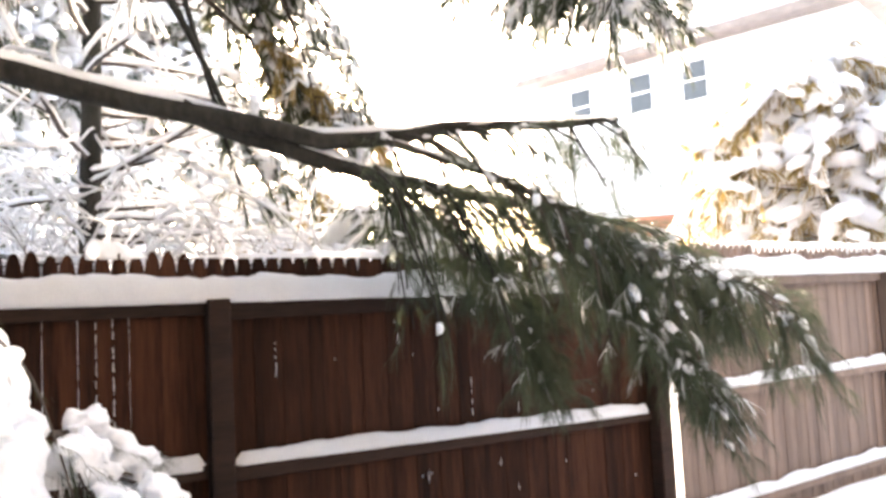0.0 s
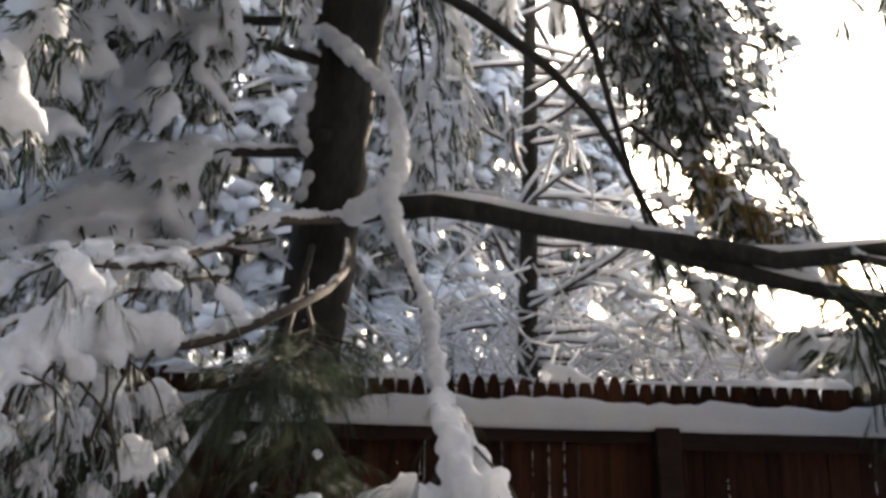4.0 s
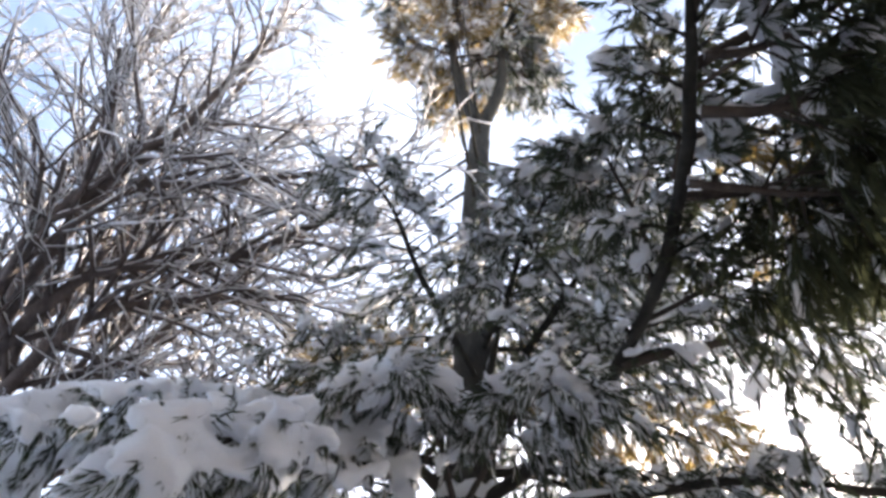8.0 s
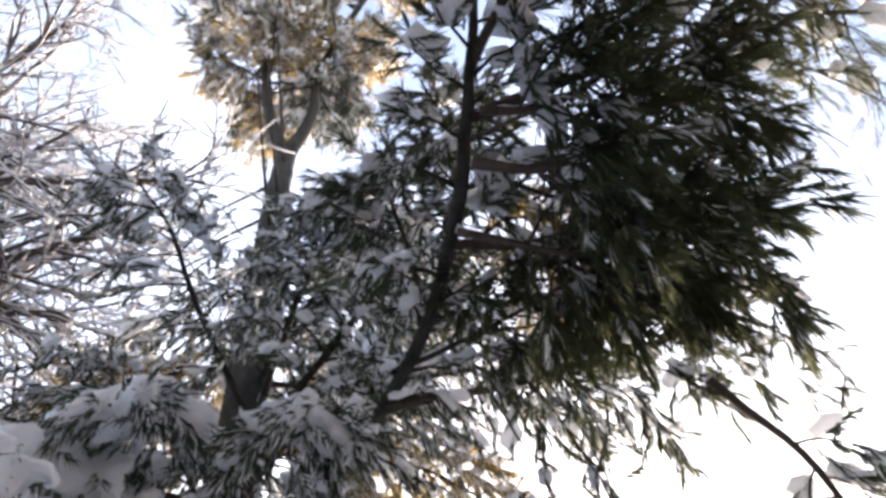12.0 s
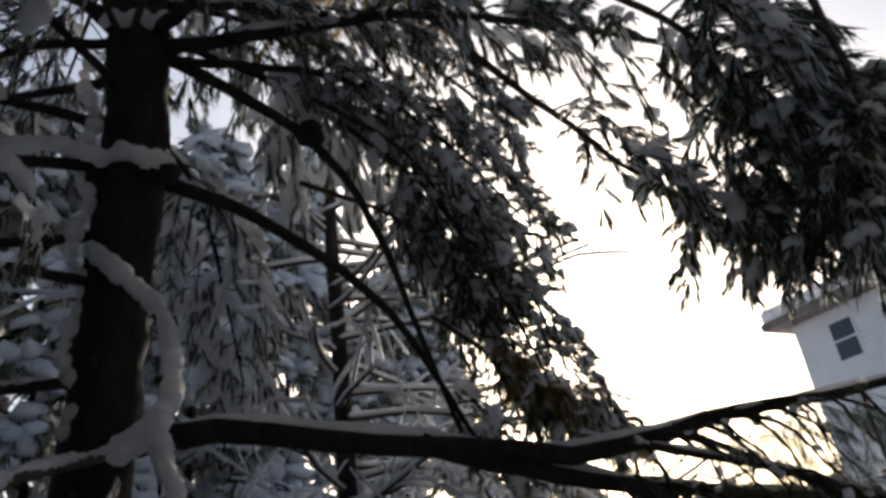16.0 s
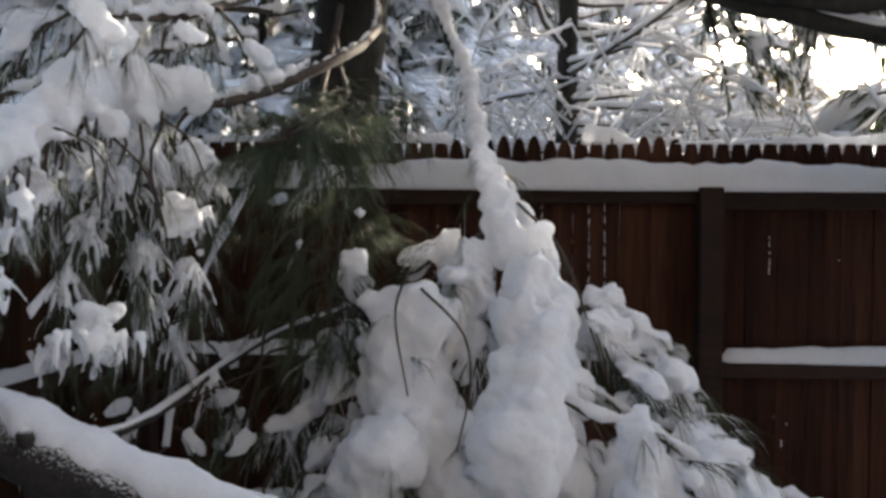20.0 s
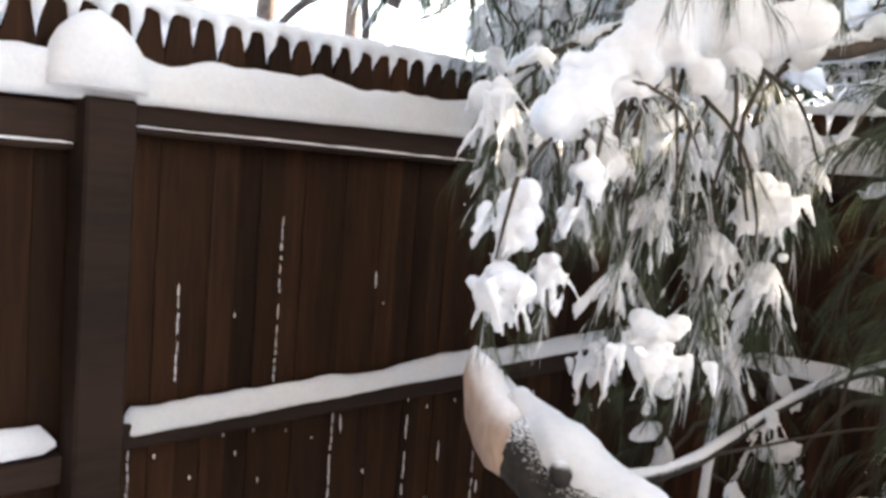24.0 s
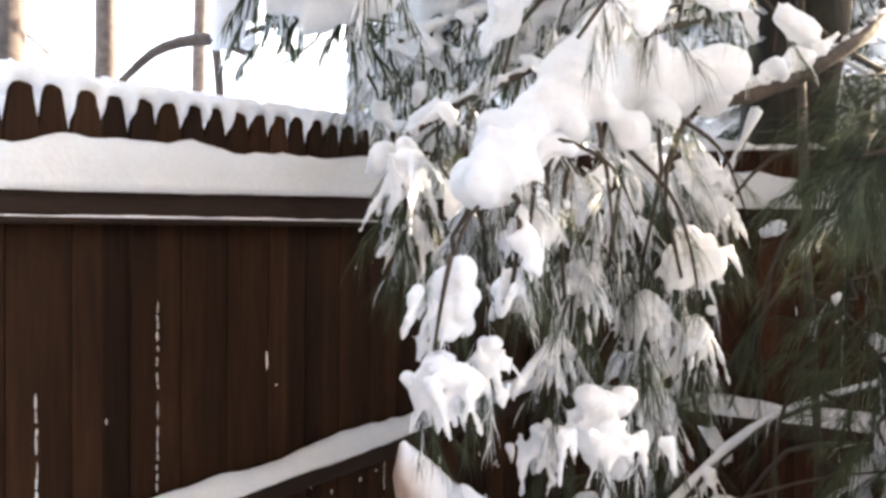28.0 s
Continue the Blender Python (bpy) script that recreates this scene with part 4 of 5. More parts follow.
def snow_tuft(c, r, length, fingers, green=6, lean=(0, 0, -1)):
    """Snow packed on the end of a drooping twig: a rounded cap above, coated needle bundles below."""
    c, heap = np.array(c, float), Heap()
    V0, F0 = ico(2)
    for k in range(14):
        q = rng.normal(0, 0.38, 3) * r * np.array([1, 1, 1.1]) + np.array([0, 0, -0.05 * length * (k % 4)])
        heap.add(V0 * (r * rng.uniform(0.35, 0.62)) * np.array([1, 1, 0.9]) + c + q, F0)
    for _ in range(int(fingers * 1.9)):
        d = unit(np.array(lean) + rng.normal(0, 0.5, 3) * np.array([1, 1, 0.3]))
        ln = length * rng.uniform(0.35, 0.95)
        p = c + rng.normal(0, 0.6, 3) * r * np.array([1, 1, 0.5])
        bend = np.array([0, 0, -0.22 * ln])
        heap.add(*tube([p, p + d * ln * 0.5, p + d * ln * 0.85 + bend * 0.6, p + d * ln + bend], [r * 0.24, min(r * 0.17, 0.0068), 0.0046, 0.0028], 6))
    melt(heap.link("snow_lump", SNOW, pine, "ragged lump of snow on drooping needles"), 0.0043, 0.020)
    for _ in range(green):
        k = int(rng.integers(2, 4))
        at, yaw = c + rng.normal(0, 0.6, 3) * r + np.array([0, 0, -0.3 * length]), rng.uniform(0, 6.3)
        V, F = SPRIGS[True][k][rng.integers(4)]
        tufts.add(turned(V * rng.uniform(0.5, 0.75) * (length / 0.11), yaw) + at, F)
        if rng.random() > 0.3:
            continue
        V, F = FROST[True][k][rng.integers(3)]
        rimed.add(turned(V * rng.uniform(0.5, 0.8) * (length / 0.11), yaw + 0.3) + at, F)


rimed = Heap()
tufts = Heap()
# compact white lumps at the tips
for c, r, ln, n in (((-1.162, 1.53, 1.440), 0.034, 0.075, 9), ((-1.156, 1.496, 1.345), 0.038, 0.10, 11), ((-1.122, 1.567, 1.372), 0.022, 0.09, 8), ((-1.119, 1.625, 1.462), 0.027, 0.075, 8), ((-1.10, 1.681, 1.545), 0.034, 0.085, 8),
                    ((-1.012, 1.734, 1.245), 0.046, 0.10, 16), ((-1.111, 1.741, 1.205), 0.028, 0.085, 9), ((-0.945, 2.0, 1.49), 0.05, 0.09, 10)):
    snow_tuft(c, r * 1.08, ln * 0.8, n, 10)
# looser frosted sprays behind them
for c, r, ln, n in (((-1.384, 1.803, 1.66), 0.034, 0.16, 12), ((-1.36, 1.79, 1.54), 0.024, 0.12, 10), ((-1.229, 1.727, 1.56), 0.02, 0.10, 9), ((-1.032, 2.023, 1.68), 0.045, 0.15, 12), ((-0.954, 2.15, 1.66), 0.045, 0.14, 12), ((-1.045, 1.918, 1.58), 0.032, 0.14, 12),
                    ((-1.093, 1.847, 1.60), 0.028, 0.14, 11), ((-0.996, 1.928, 1.42), 0.026, 0.14, 11), ((-1.067, 1.802, 1.475), 0.022, 0.12, 10), ((-0.93, 2.158, 1.58), 0.036, 0.14, 11), ((-0.932, 2.044, 1.37), 0.028, 0.13, 11), ((-1.034, 2.005, 1.30), 0.028, 0.13, 11),
                    ((-1.099, 1.775, 1.36), 0.022, 0.11, 9), ((-0.988, 2.099, 1.19), 0.024, 0.11, 8)):
    snow_tuft(c, r * 0.85, ln, n, 12)
for k in range(4):
    c = (-1.12 + 0.25 * rng.random(), 1.9 + 0.35 * rng.random(), 1.05 + 0.6 * rng.random())
    snow_tuft(c, rng.uniform(0.014, 0.024), 0.10, 8, 8)
# frosted sprays low between the bough and the broken branch
for k in range(20):
    c = (-0.92 + 0.42 * rng.random(), 2.0 + 0.3 * rng.random(), 0.6 + 0.5 * rng.random())
    snow_tuft(c, rng.uniform(0.012, 0.024), rng.uniform(0.08, 0.12), 6, 9)
tagged(rimed.link("frosted_needles", SNOW, pine, smooth=False), kind="stuff")
tagged(tufts.link("needles", NEEDLE, pine, smooth=False), kind="stuff")
# pillows of snow along the arm of the limb
arm = spline([(-1.157, 1.626, 1.606), (-1.131, 1.711, 1.671), (-1.08, 1.81, 1.744), (-1.016, 1.922, 1.785), (-0.94, 2.05, 1.785), (-0.86, 2.19, 1.815), (-0.73, 2.44, 1.93)], 34)
balls = []
for i, p in enumerate(arm):
    swell = noise.noise(Vector((i * 0.42, 3.1, 0)))
    r = (0.040 + 0.030 * swell + (0.024 if i in (11, 12, 16, 17, 18) else 0)) * (1.0 if i < 24 else 0.5)
    r = max(r, 0.036 if i < 24 else 0.016)
    balls.append((p + rng.normal(0, 0.008, 3), r))
    for _ in range(5):
        balls.append((p + rng.normal(0, 0.5, 3) * r, r * rng.uniform(0.4, 0.65)))
snow_mass("snow_pillow", balls, pine, 0.0065, "thick pillows of snow lying along the limb", 0.022, 0.03, 7)
# thin dark twigs arching out of the snow
for pts in ([(-1.10, 1.70, 1.665), (-1.05, 1.70, 1.655), (-1.0, 1.72, 1.62), (-0.97, 1.74, 1.55)], [(-1.0, 1.78, 1.66), (-0.93, 1.80, 1.58), (-0.90, 1.82, 1.47), (-0.90, 1.83, 1.42)], [(-1.03, 1.74, 1.69), (-1.01, 1.73, 1.60), (-1.0, 1.73, 1.5)], [(-0.95, 1.9, 1.72), (-0.88, 1.92, 1.66), (-0.84, 1.93, 1.56)],
            [(-1.15, 1.50, 1.50), (-1.155, 1.485, 1.44), (-1.16, 1.475, 1.38)], [(-1.09, 1.64, 1.6), (-1.095, 1.635, 1.54), (-1.11, 1.635, 1.48)], [(-1.14, 1.66, 1.60), (-1.17, 1.60, 1.55), (-1.16, 1.52, 1.48)], [(-1.0, 2.0, 1.0), (-0.9, 2.05, 1.04), (-0.75, 2.1, 1.10), (-0.6, 2.15, 1.13)]):
    heap = Heap(); heap.add(*tube(spline(pts, 12), np.linspace(0.0042, 0.0018, 12), 5)); heap.link("bare_twig", TWIG, pine)
# boughs shaken free of snow
bough(pine, [(-0.85, 3.6, 2.30), (-0.70, 2.9, 2.0), (-0.60, 2.45, 1.84), (-0.59, 2.1, 1.74), (-0.62, 1.85, 1.66)], 0.009, twigs=17, reach=0.24, per=15, snowy=0.0, lump=0.03, droop=0.45, near=True, start=0.42, fan=48, cap=0, size=0.85, label="dark green bough shaken free of snow")
bough(pine, [(-0.70, 3.0, 1.95), (-0.62, 2.6, 1.66), (-0.60, 2.3, 1.42), (-0.60, 2.1, 1.20)], 0.007, twigs=12, reach=0.2, per=12, snowy=0.03, lump=0.02, droop=0.6, near=True, start=0.35, fan=60, cap=0, size=0.85)

# ---- snow-buried broken branch ----
hang = empty("broken_branch", (-0.1, 1.9, 0.1), "broken pine branch hanging from the trunk, buried in heavy snow", "branch")
stem = spline([(-0.86, 3.82, 3.62), (-0.72, 3.72, 3.46), (-0.48, 3.62, 3.15), (-0.42, 3.50, 2.76), (-0.46, 3.38, 2.56), (-0.34, 3.25, 2.22), (-0.25, 3.01, 1.95), (-0.21, 2.74, 1.66), (-0.09, 2.45, 1.44), (-0.06, 2.14, 1.15), (0.0, 1.95, 0.8), (0.1, 1.85, 0.35)], 40)
heap = Heap(); heap.add(*tube(stem, np.linspace(0.035, 0.012, 40), 7)); heap.link("stem", BARK, hang)
balls = [(stem[i] + np.array([0, -0.015, 0.02]), float(np.interp(i, [0, 13, 18, 24, 32, 39], [0.05, 0.055, 0.036, 0.04, 0.065, 0.10])) * rng.uniform(0.7, 1.2)) for i in range(len(stem))]
balls += [((stem[i] + stem[i + 1]) / 2 + np.array([0, -0.01, 0.02]), float(np.interp(i, [0, 13, 18, 24, 32, 39], [0.045, 0.05, 0.03, 0.034, 0.055, 0.09]))) for i in range(len(stem) - 1)]
balls += [((-0.5 - 0.03 * k, 3.45 + 0.02 * k, 2.60 - 0.01 * k), 0.062) for k in range(5)]
snow_mass("stem_snow", balls, hang, 0.011, "thick rope of snow along the stem", 0.035, 0.03)


poking = Heap()


def heaped(blobs, label):
    """Masses of snow that lean into one another, each broken up by smaller swellings."""
    balls, last = [], None
    for x, y, z, r in blobs:
        c = np.array([x, y, z])
        balls.append((c, r * 0.97))
        if last is not None and np.linalg.norm(c - last[0]) < 2.2 * (r + last[1]):
            for u in (0.3, 0.5, 0.7):
                balls.append((last[0] + (c - last[0]) * u + rng.normal(0, 0.12, 3) * min(r, last[1]), min(r, last[1]) * rng.uniform(0.75, 0.95)))
        for _ in range(12):
            d = unit(rng.normal(0, 1, 3) * np.array([1, 1, 1.3]))
            balls.append((c + d * r * rng.uniform(0.5, 0.9), r * rng.uniform(0.34, 0.58)))
        last = (c, r)
        for _ in range(2 if 0.035 < r < 0.1 else 0):
            yaw = rng.uniform(0, 6.3)
            V, F = SPRIGS[True][int(rng.integers(1, 4))][rng.integers(4)]
            poking.add(turned(V * rng.uniform(0.5, 0.8), yaw) + c + np.array([math.cos(yaw), 0.6 * math.sin(yaw) - 0.3, rng.uniform(-0.8, 0.3)]) * r * 0.9, F)
    snow_mass("snow_drape", balls, hang, 0.0095, label, 0.034, 0.026, 5)


heaped(((-0.204, 2.45, 1.653, 0.040), (-0.185, 2.40, 1.59, 0.045), (-0.167, 2.35, 1.525, 0.050), (-0.15, 2.3, 1.465, 0.052), (-0.134, 2.25, 1.406, 0.058), (-0.228, 2.25, 1.381, 0.038), (-0.292, 2.25, 1.334, 0.042), (-0.047, 2.25, 1.409, 0.046), (-0.04, 2.24, 1.34, 0.05), (-0.083, 2.15, 1.311, 0.075), (-0.02, 2.16, 1.27, 0.06), (-0.10, 2.12, 1.27, 0.075)), "thick snow along the forking stem")
heaped(((-0.115, 2.05, 1.215, 0.074), (-0.08, 1.98, 1.10, 0.088), (-0.10, 1.94, 1.02, 0.09), (-0.138, 1.92, 0.944, 0.112), (-0.07, 1.92, 0.955, 0.095), (-0.13, 1.92, 0.87, 0.085), (0.01, 2.05, 1.06, 0.07), (-0.02, 2.1, 1.24, 0.055), (-0.06, 2.02, 1.16, 0.08)), "big rounded bulk of snow on the bent twigs")
heaped(((0.088, 2.2, 1.178, 0.050), (0.15, 2.2, 1.190, 0.036), (0.045, 2.2, 1.17, 0.04)), "pad of snow on a side twig")
heaped(((-0.543, 2.2, 1.355, 0.040), (-0.53, 2.18, 1.29, 0.035)), "small pad of snow on a twig")
heaped(((-0.447, 2.05, 1.255, 0.050), (-0.435, 2.03, 1.165, 0.058), (-0.385, 2.05, 1.275, 0.040), (-0.34, 2.05, 1.285, 0.040), (-0.29, 2.05, 1.25, 0.034), (-0.373, 2.0, 1.076, 0.066), (-0.441, 2.0, 1.058, 0.05), (-0.40, 2.04, 1.20, 0.055), (-0.33, 2.04, 1.20, 0.055), (-0.37, 2.03, 1.22, 0.05), (-0.36, 2.05, 1.13, 0.06), (-0.31, 2.02, 1.04, 0.06), (-0.27, 2.0, 0.95, 0.075), (-0.28, 1.97, 0.84, 0.09), (-0.38, 1.97, 0.99, 0.07)), "arched drape of snow over the twigs")
heaped(((-0.451, 1.9, 0.914, 0.092), (-0.39, 1.92, 0.935, 0.074), (-0.503, 1.9, 0.855, 0.062), (-0.458, 1.88, 0.796, 0.075), (-0.42, 1.9, 0.68, 0.12), (-0.42, 1.92, 0.5, 0.18), (-0.4, 1.95, 0.28, 0.22)), "heavy rounded bulk of snow low on the branch")
heaped(((0.101, 1.95, 0.898, 0.068), (0.149, 1.9, 0.823, 0.086), (0.267, 1.9, 0.765, 0.078), (0.34, 1.92, 0.72, 0.07), (0.415, 1.95, 0.688, 0.066), (0.52, 1.98, 0.62, 0.07), (0.2, 1.95, 0.62, 0.15), (0.45, 2.0, 0.5, 0.15), (0.68, 2.02, 0.48, 0.11), (0.3, 2.0, 0.35, 0.22), (0.65, 2.05, 0.28, 0.2), (0.95, 2.1, 0.2, 0.16)), "sloping skirt of snow on the fallen twigs")
heaped(((-0.16, 1.78, 0.737, 0.070), (-0.032, 1.8, 0.753, 0.076), (0.054, 1.8, 0.747, 0.072), (-0.071, 1.72, 0.68, 0.072), (-0.268, 1.80, 0.77, 0.05), (-0.1, 1.85, 0.55, 0.17), (0.1, 1.85, 0.5, 0.18), (-0.25, 1.85, 0.5, 0.16), (-0.1, 1.85, 0.28, 0.24), (0.15, 1.8, 0.25, 0.24)), "bank of snow at the foot of the branch")
heaped(((0.253, 1.85, 0.898, 0.026),), "ball of snow on a twig stub")
tagged(poking.link("needles", NEEDLE, hang, "needle tufts poking out of the snow", smooth=False), kind="stuff")
# side branch that slopes away through the snow
bow = spline([(-0.05, 2.0, 1.08), (0.052, 1.95, 1.017), (0.18, 1.95, 0.985), (0.288, 1.95, 0.915), (0.407, 1.95, 0.857), (0.591, 1.95, 0.749), (0.8, 1.97, 0.62)], 26)
heap = Heap(); heap.add(*tube(bow, np.linspace(0.010, 0.004, 26), 6)); ob = heap.link("side_branch", TWIG, hang)
heap = Heap(); heap.add(*tube(wobble(bow + np.array([0, -0.002, 0.012]), 0.004, 18.0), np.linspace(0.017, 0.006, 26) * (1 + 0.35 * np.sin(np.arange(26) * 1.7)), 8)); heap.link("snow", SNOW, ob)
for k in range(1, 9):
    p = bow[2 + 2 * k]
    q = p + np.array([rng.normal(0, 0.04), rng.normal(-0.02, 0.04), -rng.uniform(0.08, 0.2)])
    heap = Heap(); heap.add(*tube([p, (p + q) / 2 + np.array([0.02, -0.01, 0.0]), q], [0.004, 0.003, 0.002], 5)); heap.link("bare_twig", TWIG, hang)
# thin dark twigs bowed over the snow
for pts, r in (([(-0.38, 2.06, 1.36), (-0.41, 1.98, 1.25), (-0.37, 1.87, 1.08)], 0.004), ([(-0.35, 2.0, 1.31), (-0.25, 1.97, 1.21), (-0.23, 1.9, 1.1), (-0.26, 1.85, 0.96)], 0.004),
               ([(-0.10, 2.42, 1.52), (0.0, 2.2, 1.4), (0.06, 2.1, 1.22), (0.09, 2.0, 1.10)], 0.005), ([(-0.09, 1.75, 0.72), (0.0, 1.72, 0.80), (0.12, 1.7, 0.79), (0.3, 1.66, 0.74), (0.5, 1.6, 0.70)], 0.005),
               ([(0.04, 1.60, 0.79), (0.14, 1.49, 0.83), (0.36, 1.41, 0.84), (0.6, 1.35, 0.8)], 0.006), ([(-0.12, 1.66, 0.72), (-0.05, 1.6, 0.79), (0.02, 1.56, 0.74), (0.03, 1.55, 0.66)], 0.004),
               ([(0.2, 1.7, 0.72), (0.28, 1.6, 0.80), (0.36, 1.55, 0.76), (0.4, 1.5, 0.68)], 0.004), ([(-0.12, 1.8, 0.86), (-0.2, 1.72, 0.84), (-0.28, 1.66, 0.74), (-0.27, 1.62, 0.64)], 0.004), ([(-0.17, 1.75, 0.84), (-0.17, 1.68, 0.78), (-0.16, 1.64, 0.68)], 0.003)):
    heap = Heap(); heap.add(*tube(spline(pts, 12), np.linspace(r, r * 0.5, 12), 5)); heap.link("bare_twig", TWIG, hang)
for k, line in enumerate((
    [(-0.1, 2.5, 1.5), (-0.3, 2.3, 1.35), (-0.45, 2.15, 1.1), (-0.5, 2.0, 0.8)],
    [(-0.08, 2.3, 1.3), (0.1, 2.3, 1.2), (0.25, 2.3, 1.0), (0.35, 2.25, 0.8)],
    [(0.0, 2.1, 1.1), (0.16, 2.06, 0.98), (0.42, 1.98, 0.86), (0.8, 1.9, 0.72)],
    [(-0.1, 2.2, 1.1), (-0.3, 2.0, 0.8), (-0.4, 1.9, 0.45), (-0.4, 1.8, 0.3)],
    [(0.0, 1.95, 0.8), (0.3, 1.85, 0.5), (0.6, 1.8, 0.3), (0.9, 1.9, 0.25)],
)):
    bough(hang, line, 0.012, twigs=14, reach=0.3, per=7, snowy=0.35, lump=0.05, droop=0.7, near=True, sub=2, start=0.15, cap=1.2, name="twig")

# ---- fallen log ----
log = empty("fallen_log", (-0.2, 1.5, 0.2), "snow-covered fallen pine log with a pale broken end", "log")
line = spline([(-1.25, 1.665, 1.095), (-1.13, 1.65, 1.03), (-0.95, 1.63, 0.955), (-0.72, 1.61, 0.87), (-0.49, 1.59, 0.785), (-0.37, 1.57, 0.72), (-0.25, 1.53, 0.625), (-0.12, 1.47, 0.48), (0.0, 1.40, 0.29), (0.1, 1.3, 0.05)], 40)
V, F = tube(line[2:], np.interp(np.arange(38), [0, 4, 37], [0.068, 0.072, 0.085]), 18)
heap = Heap(); heap.add(wobble(V, 0.008, 14.0), F); heap.link("bark", LOGBARK, log)
tip = unit(line[0] - line[3])
V, F = tube([line[3] + np.array([0, -0.004, -0.004]), line[2] + np.array([0, -0.004, -0.004]), line[1] + np.array([0, -0.003, -0.002]), line[0] + tip * 0.01 + np.array([0, 0, 0.006]), line[0] + tip * 0.05 + np.array([0, 0, 0.035]), line[0] + tip * 0.08 + np.array([0, 0, 0.062])], [0.064, 0.0705, 0.066, 0.054, 0.030, 0.007], 14)
heap = Heap(); heap.add(wobble(V, 0.012, 18.0), F); heap.link("broken_end", CUT, log, "splintered pale wood of the broken end")
P = line[1:] + np.array([0, -0.006, 0.052])
P = spline(P, 117)
V, F = tube(P, np.interp(np.arange(117) / 3, [0, 4, 38], [0.018, 0.047, 0.063]) * (1 + 0.08 * np.sin(np.arange(117) * 0.63)), 24)
heap = Heap(); heap.add(wobble(wobble(V, 0.012, 11.0, 3.0), 0.007, 34.0, 5.0), F); heap.link("snow", SNOW, log, "snow lying along the top of the log")
for at, d in (((-0.485, 1.53, 0.835), (0.0, -0.6, 0.5)), ((-1.08, 1.59, 1.05), (0.1, -0.6, 0.6)), ((-0.51, 1.515, 0.77), (0, -1, 0.1))):
    at, d = np.array(at), unit(d)
    heap = Heap(); heap.add(*tube([at - d * 0.02, at + d * 0.02, at + d * 0.035], [0.02, 0.017, 0.009], 8)); heap.link("knot", LOGBARK, log)
heap = Heap(); heap.add(*tube(spline([(-1.13, 1.68, 0.96), (-1.13, 1.74, 0.83), (-1.02, 1.84, 0.56), (-0.96, 1.9, 0.39), (-0.88, 1.96, 0.08)], 10), np.linspace(0.02, 0.012, 10), 7)); heap.link("side_branch", LOGBARK, log)
for pts, r in (([(-0.26, 1.57, 0.68), (-0.09, 1.52, 0.70), (0.0, 1.45, 0.68), (0.08, 1.38, 0.64)], 0.022), ([(-1.08, 1.70, 1.0), (-1.0, 1.95, 1.0), (-0.92, 2.24, 1.07), (-0.80, 2.44, 1.14), (-0.60, 2.6, 1.2)], 0.013), ([(-1.01, 1.85, 0.54), (-0.90, 1.80, 0.535), (-0.82, 1.78, 0.46), (-0.76, 1.76, 0.34)], 0.008)):
    P = spline(pts, 12)
    heap = Heap(); heap.add(*tube(P, np.linspace(r, r * 0.6, 12), 7)); ob = heap.link("side_branch", LOGBARK, log)
    heap = Heap(); heap.add(*tube(P + np.array([0, 0, r * 0.7]), np.linspace(r * 0.8, r * 0.5, 12) * (1 + 0.3 * np.sin(np.arange(12) * 2.2)), 7)); heap.link("snow", SNOW, ob)
bough(log, [(-0.75, 1.60, 0.72), (-0.68, 1.60, 0.66), (-0.6, 1.58, 0.6), (-0.5, 1.52, 0.5)], 0.007, twigs=10, reach=0.14, per=4, snowy=0.0, droop=1.2, near=True, cap=0, start=0.1, name="side_branch")
bough(log, [(-0.5, 1.56, 0.66), (-0.42, 1.5, 0.60), (-0.3, 1.45, 0.5)], 0.007, twigs=10, reach=0.16, per=4, snowy=0.1, lump=0.02, droop=1.2, near=True, cap=0, start=0.1, name="side_branch")

# ---- bare snowy trees and shrubs ----
def grow(wood, white, p, d, ln, r, depth, spread, curl, snow, kids=3, up=0.12, seg=5, behind=0.0, snow_more=0.002, thin=0.0035):
    """A branch that bends, and its side branches."""
    pts = [np.array(p, float)]
    d = unit(d)
    seg = seg if depth else 3
    for _ in range(seg):
        d = unit(d + rng.normal(0, curl, 3) + np.array([0, 0, up * 0.25]))
        if behind and pts[-1][1] + d[1] * ln / seg < behind:      # keeps off the fence
            d[1] = abs(d[1])
        pts.append(pts[-1] + d * ln / seg)
    pts = np.array(pts)
    rad = np.linspace(r, r * 0.55, seg + 1)
    wood.add(*tube(pts, rad, 6 if r > 0.03 else (4 if r > 0.012 else 3)))
    if snow and r < 0.2:
        T = unit(np.gradient(pts, axis=0))
        if np.abs(T[:, 2]).mean() < 0.8:
            white.add(*tube(pts + np.array([0, 0, 1]) * (rad * 0.8 + 0.002)[:, None], rad * 0.72 + snow * snow_more, 4 if r > 0.02 else 3))
    if depth:
        for i in range(kids):
            u = 0.35 + 0.65 * (i + rng.random()) / kids
            k = min(int(u * seg), seg - 1)
            q = pts[k] + (pts[k + 1] - pts[k]) * (u * seg - k)
            t = unit(pts[k + 1] - pts[k])
            dd = unit(t + unit(np.cross(t, rng.normal(0, 1, 3))) * spread * rng.uniform(0.6, 1.3))
            grow(wood, white, q, dd, ln * rng.uniform(0.5, 0.8), max(rad[k] * rng.uniform(0.45, 0.65), thin), depth - 1, spread, curl, snow, kids, up, seg, behind, snow_more, thin)


